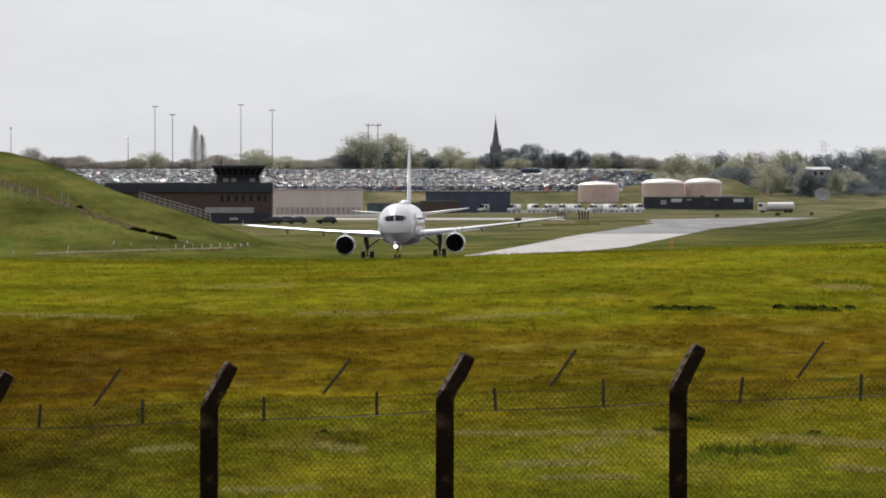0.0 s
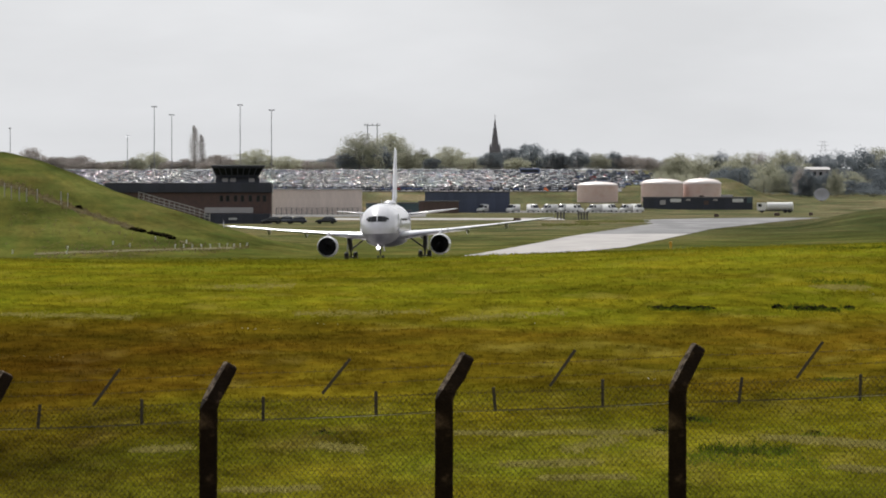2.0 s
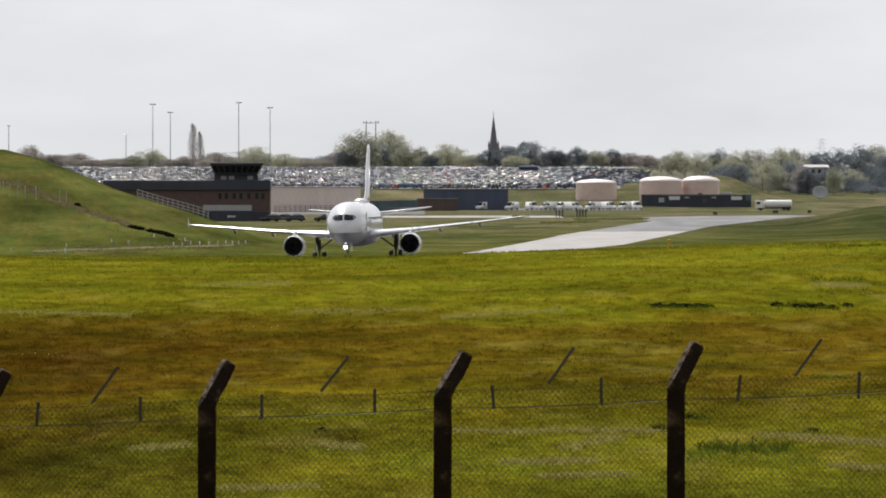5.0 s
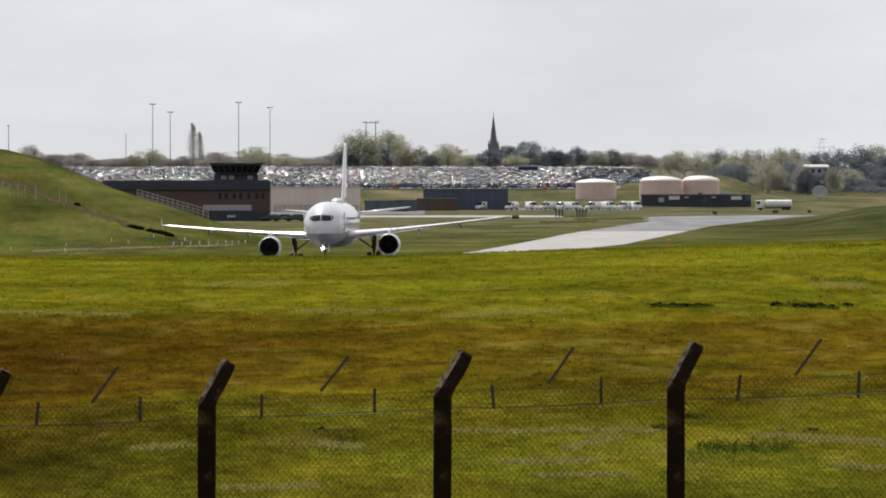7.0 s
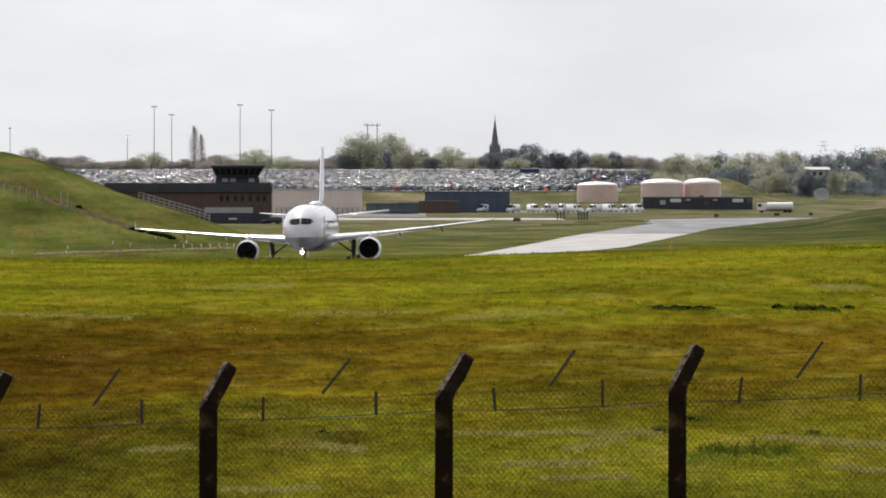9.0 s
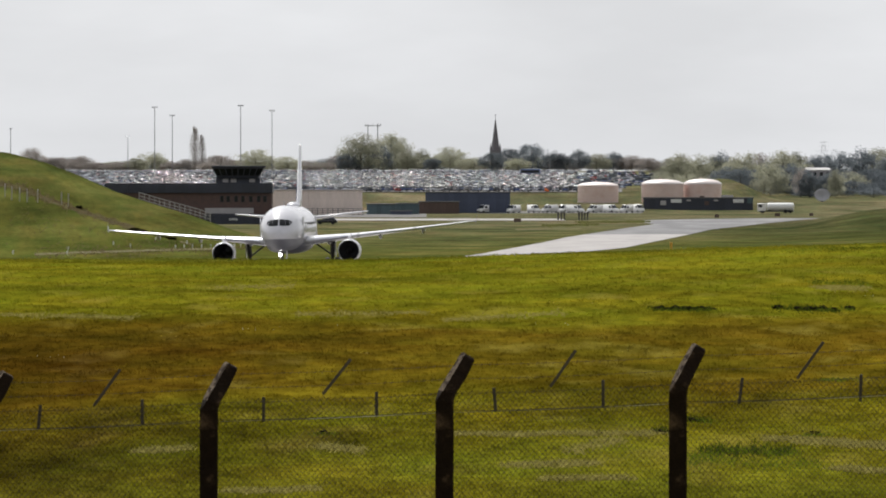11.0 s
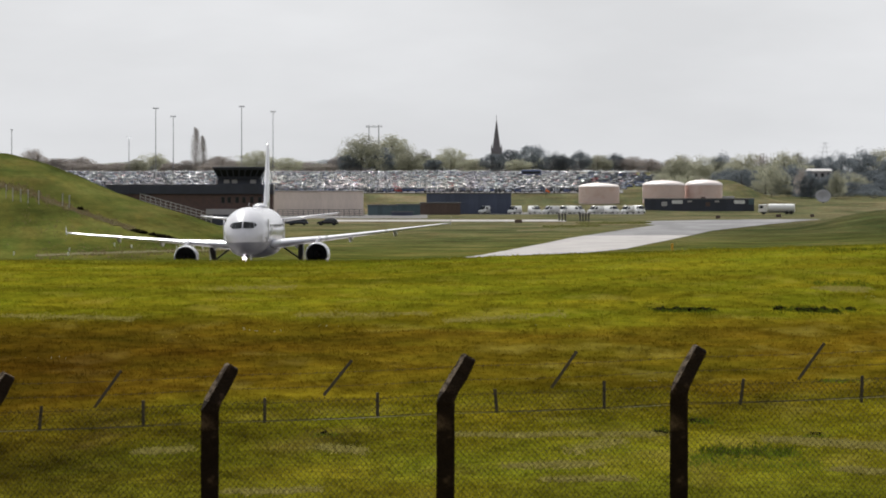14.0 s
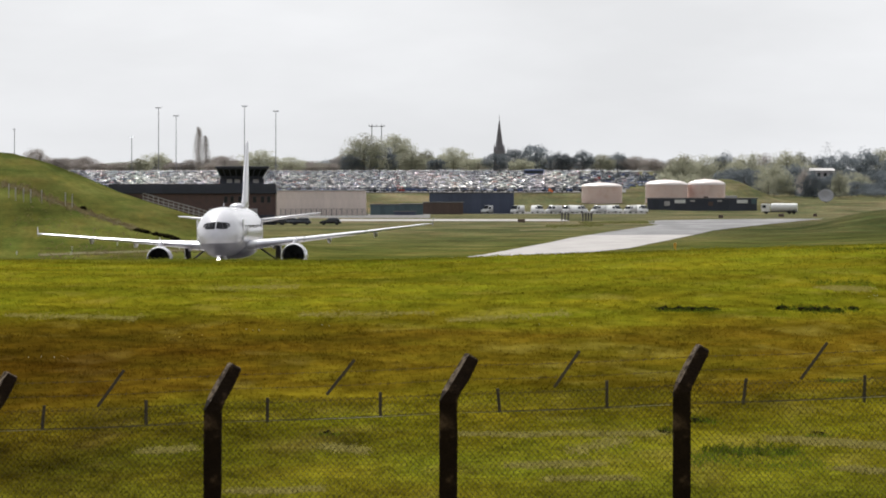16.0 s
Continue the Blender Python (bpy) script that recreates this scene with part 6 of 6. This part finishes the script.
# ---- grass of the near meadow ----
def meadow():
    """Single blades over the whole field, and tussocks that stand above them."""
    rng = np.random.default_rng(5)
    n, k, each = 170000, 18000, 14
    # denser towards the fence, where single tufts show
    y = 146 + (690 - 146) * rng.uniform(0, 1, n) ** 2.6
    x = rng.uniform(-1, 1, n) * (0.0405 * y + 0.4)
    clump = 0.5 + 0.5 * np.sin(x * 1.7 + y * 0.13) * np.sin(x * 0.53 - y * 0.31 + 1)
    h = (0.025 + 0.075 * rng.uniform(0, 1, n) ** 2.5) * (0.6 + 0.8 * clump) * np.interp(y, (146, 300, 690), (0.8, 1.0, 1.5))
    w = 0.009 + 0.009 * rng.uniform(0, 1, n) + np.interp(y, (146, 690), (0.0, 0.03))
    ty = 148 + (680 - 148) * rng.uniform(0, 1, k) ** 2.4
    tx = rng.uniform(-1, 1, k) * (0.0405 * ty + 0.4)
    drift = 0.5 + 0.5 * np.sin(tx * 0.9 + ty * 0.07 + 2) * np.sin(tx * 0.37 - ty * 0.17)
    th = (0.04 + 0.11 * rng.uniform(0, 1, k) ** 2) * (0.35 + 0.85 * drift)
    tr = rng.uniform(0.05, 0.22, k)
    # taller clumps along the crest
    ty[:900], tx[:900] = rng.uniform(560, 635, 900), rng.uniform(-26, 26, 900)
    th[:900] = 0.10 + 0.22 * rng.uniform(0, 1, 900) ** 3 * (0.5 + 0.5 * np.sin(tx[:900] * 0.8) * np.sin(tx[:900] * 0.31 + 1))
    tr[:900] = rng.uniform(0.2, 0.5, 900)
    a, q = rng.uniform(0, 2 * np.pi, k * each), np.sqrt(rng.uniform(0, 1, k * each))
    R = np.repeat(tr, each)
    bx, by = np.repeat(tx, each) + R * q * np.cos(a), np.repeat(ty, each) + 2 * R * q * np.sin(a)
    bh = np.repeat(th, each) * (1.1 - 0.6 * q ** 2) * rng.uniform(0.6, 1.1, k * each)
    bw = 0.008 + np.interp(by, (146, 690), (0.0, 0.03)) * rng.uniform(0.5, 1.0, k * each)
    x, y, h, w = np.concatenate([x, bx]), np.concatenate([y, by]), np.concatenate([h, bh]), np.concatenate([w, bw])
    n = len(x)
    a = rng.uniform(0, 2 * np.pi, n)
    lx, ly = rng.normal(0, 0.6, n) * h, rng.normal(0, 0.6, n) * h
    z = height(x, y) - 0.01
    p0 = np.stack([x - w * np.cos(a), y - w * np.sin(a), z], 1)
    p1 = np.stack([x + w * np.cos(a), y + w * np.sin(a), z], 1)
    p2 = np.stack([x + lx, y + ly, z + h], 1)
    v = np.stack([p0, p1, p2], 1).reshape(-1, 3)
    ob = array_mesh("meadow_grass", v, np.arange(n * 3).reshape(-1, 3), BLADES)
    tagged(ob, "tussocky green and straw meadow grass", "grass", kind="stuff")


meadow()

STRAW = leaf_material("dry_cut_grass", (0.33, 0.29, 0.085))
LUSH = leaf_material("lush_weeds", (0.125, 0.16, 0.014))


def swath(name, label, material, lines, seed, h, w, lean, y0=148, y1=640):
    """Drifts of blades along lines of bearings: (u0, v0, u1, v1, how deep, how many)."""
    rng = np.random.default_rng(seed)
    xs, ys = [], []
    for u0, v0, u1, v1, deep, n in lines:
        t = rng.uniform(0, 1, n)
        ends = [surface(u0 + (u1 - u0) * k / 8, v0 + (v1 - v0) * k / 8, y0, y1) for k in range(9)]
        xs.append(np.interp(t, np.linspace(0, 1, 9), [e[0] for e in ends]) + rng.normal(0, 0.08, n))
        ys.append(np.interp(t, np.linspace(0, 1, 9), [e[1] for e in ends]) + rng.normal(0, deep, n) * (0.5 + np.sin(t * 9 + seed) ** 2))
    x, y = np.concatenate(xs), np.concatenate(ys)
    n = len(x)
    hh, a = h * rng.uniform(0.4, 1.2, n), rng.uniform(0, 2 * np.pi, n)
    z = height(x, y)
    p0 = np.stack([x - w * np.cos(a), y - w * np.sin(a), z], 1)
    p1 = np.stack([x + w * np.cos(a), y + w * np.sin(a), z], 1)
    p2 = np.stack([x + rng.normal(0, lean, n) * hh, y + rng.normal(0, lean, n) * hh, z + hh], 1)
    v = np.stack([p0, p1, p2], 1).reshape(-1, 3)
    tagged(array_mesh(name, v, np.arange(n * 3).reshape(-1, 3), material), label, "grass", kind="stuff")


swath("cut_grass", "pale dry swaths of cut grass in the meadow", STRAW, ((800, 770, 1170, 768, 0.5, 2400), (1360, 778, 1568, 790, 0.9, 4200), (900, 828, 1050, 822, 0.5, 1500), (960, 849, 1110, 846, 0.35, 700), (1480, 832, 1568, 836, 0.4, 1100), (784, 566, 1000, 553, 2.0, 900), (1460, 506, 1536, 508, 1.2, 700),
      (1000, 800, 1100, 780, 1.2, 600), (240, 800, 330, 795, 0.8, 700), (400, 873, 560, 868, 0.4, 800), (560, 790, 640, 800, 0.8, 500), (1440, 508, 1530, 512, 2.0, 900), (0, 556, 240, 562, 2.5, 1200), (520, 556, 760, 552, 2.5, 900), (380, 508, 520, 505, 3.0, 800)), 21, 0.085, 0.016, 1.2)
swath("weeds", "lush dark green weeds in low drifts", LUSH, ((1225, 808, 1272, 806, 0.9, 330), (1285, 799, 1330, 797, 0.9, 330), (1345, 804, 1405, 801, 1.0, 380), (1205, 818, 1300, 815, 1.3, 330), (1320, 826, 1450, 822, 1.5, 380), (1150, 545, 1262, 546, 2.16, 720), (1366, 543, 1510, 547, 2.16, 720), (1440, 500, 1540, 502, 5.40, 675), (1360, 441, 1568, 436, 7.20, 1170), (1190, 445, 1330, 442, 7.20, 540),
      (555, 770, 600, 768, 0.45, 135), (1455, 672, 1510, 672, 0.90, 270), (1210, 744, 1260, 748, 0.36, 135), (1420, 772, 1460, 770, 0.36, 135), (190, 478, 420, 472, 9.00, 675), (600, 466, 760, 462, 9.00, 540), (860, 458, 1050, 452, 9.00, 540)), 22, 0.07, 0.012, 1.0)

BANK = leaf_material("rank_bank_grass", (0.115, 0.118, 0.042))
swath("bank_grass", "long dark rank grass at the edge of the holding area", BANK, ((1150, 391, 1020, 392, 14, 1500), (1060, 396, 960, 398, 14, 900)), 31, 0.3, 0.14, 1.0, 1300, 2400)
swath("dry_tufts", "brown dead tufts along the worn path on the embankment", leaf_material("dead_tufts", (0.17, 0.135, 0.07)), ((-6, 324, 36, 331, 2.5, 500), (36, 331, 73, 348, 2.5, 600), (73, 348, 164, 380, 2.5, 1200), (164, 380, 240, 404, 2.5, 900), (60, 448, 440, 437, 12, 1500), (150, 405, 330, 432, 5, 150), (20, 380, 130, 405, 8, 120)), 32, 0.22, 0.07, 1.0, 1180, 1510)

DARK_TUFT = leaf_material("dark_tufts", (0.04, 0.055, 0.006))
swath("dark_tufts", "ragged dark green tufts round the molehills and on the crest", DARK_TUFT, ((1150, 548, 1262, 548, 2.5, 260), (1366, 544, 1400, 546, 3, 110), (1406, 546, 1455, 548, 4, 260), (1462, 550, 1482, 551, 2, 90), (1492, 546, 1510, 547, 2, 70), (1430, 498, 1540, 500, 4, 200), (1450, 441, 1568, 437, 6, 260), (1240, 800, 1400, 803, 1.6, 260), (1165, 768, 1175, 767, 0.3, 40), (1215, 746, 1255, 747, 0.5, 60), (640, 452, 790, 449, 8, 160), (380, 460, 520, 457, 8, 120)), 33, 0.16, 0.018, 0.7)

# small white and yellow flowers, in drifts
FLOWER_WHITE = mat("white_petals", (0.75, 0.75, 0.7), 0.6, vary=0.05)
FLOWER_YELLOW = mat("yellow_petals", (0.65, 0.5, 0.04), 0.6, vary=0.05)


def flowers(label, material, spots, seed):
    rng = np.random.default_rng(seed)
    v, f = [], []
    for u, vv, n, spread in spots:
        x0, y0 = surface(u, vv, 150, 640)
        for _ in range(n):
            x, y = x0 + rng.normal(0, spread), y0 + rng.normal(0, spread * 3)
            z, r, b = float(height(x, y)) + 0.10 + rng.uniform(0, 0.06), 0.006 + y * 0.00002, len(v)
            v += [(x - r, y, z), (x, y - r, z + r), (x + r, y, z), (x, y + r, z + r), (x, y, z + r * 1.6), (x, y, z - r)]
            f += [(b, b + 1, b + 4), (b + 1, b + 2, b + 4), (b + 2, b + 3, b + 4), (b + 3, b, b + 4), (b, b + 2, b + 5)]
    tagged(array_mesh("meadow_flowers", np.array(v), np.array(f), material), label, "flowers", kind="stuff")


flowers("scattered small white flowers in the meadow", FLOWER_WHITE, ((580, 581, 3, 0.15), (435, 588, 4, 0.3), (455, 590, 4, 0.3), (100, 640, 5, 0.3), (1545, 528, 4, 0.12), (985, 580, 3, 0.4), (1155, 680, 2, 0.1)), 3)
flowers("scattered small yellow flowers in the meadow", FLOWER_YELLOW, ((645, 634, 5, 0.15), (1000, 540, 5, 0.6), (1120, 628, 5, 0.4), (300, 600, 5, 0.4)), 4)


def motions():
    """The airliner taxis towards the camera, its nose a little aslant."""
    track = (  # seconds, x, y of the nose, turn in degrees
        (0, -5.02, 1171.0, 2.67), (1, -5.73, 1155.6, 2.74), (2, -6.60, 1141.6, 3.17), (3, -7.56, 1128.6, 3.62), (4, -8.55, 1116.0, 3.93),
        (5, -9.54, 1103.6, 4.02), (6, -10.51, 1091.1, 3.92), (7, -11.45, 1078.2, 3.69), (8, -12.34, 1064.8, 3.40), (9, -13.19, 1050.9, 3.13),
        (10, -14.02, 1036.5, 2.92), (11, -14.83, 1021.7, 2.81), (12, -15.65, 1006.6, 2.82), (13, -16.50, 991.5, 2.92), (14, -17.40, 976.7, 3.09),
        (15, -18.36, 962.5, 3.35), (16, -19.40, 949.4, 3.70))
    walk(airliner, [(t, pose(x, y, 0.06 - 0.25 * (1171 - y) / 222, 0, -1.47, -turn)) for t, x, y, turn in track])


motions()
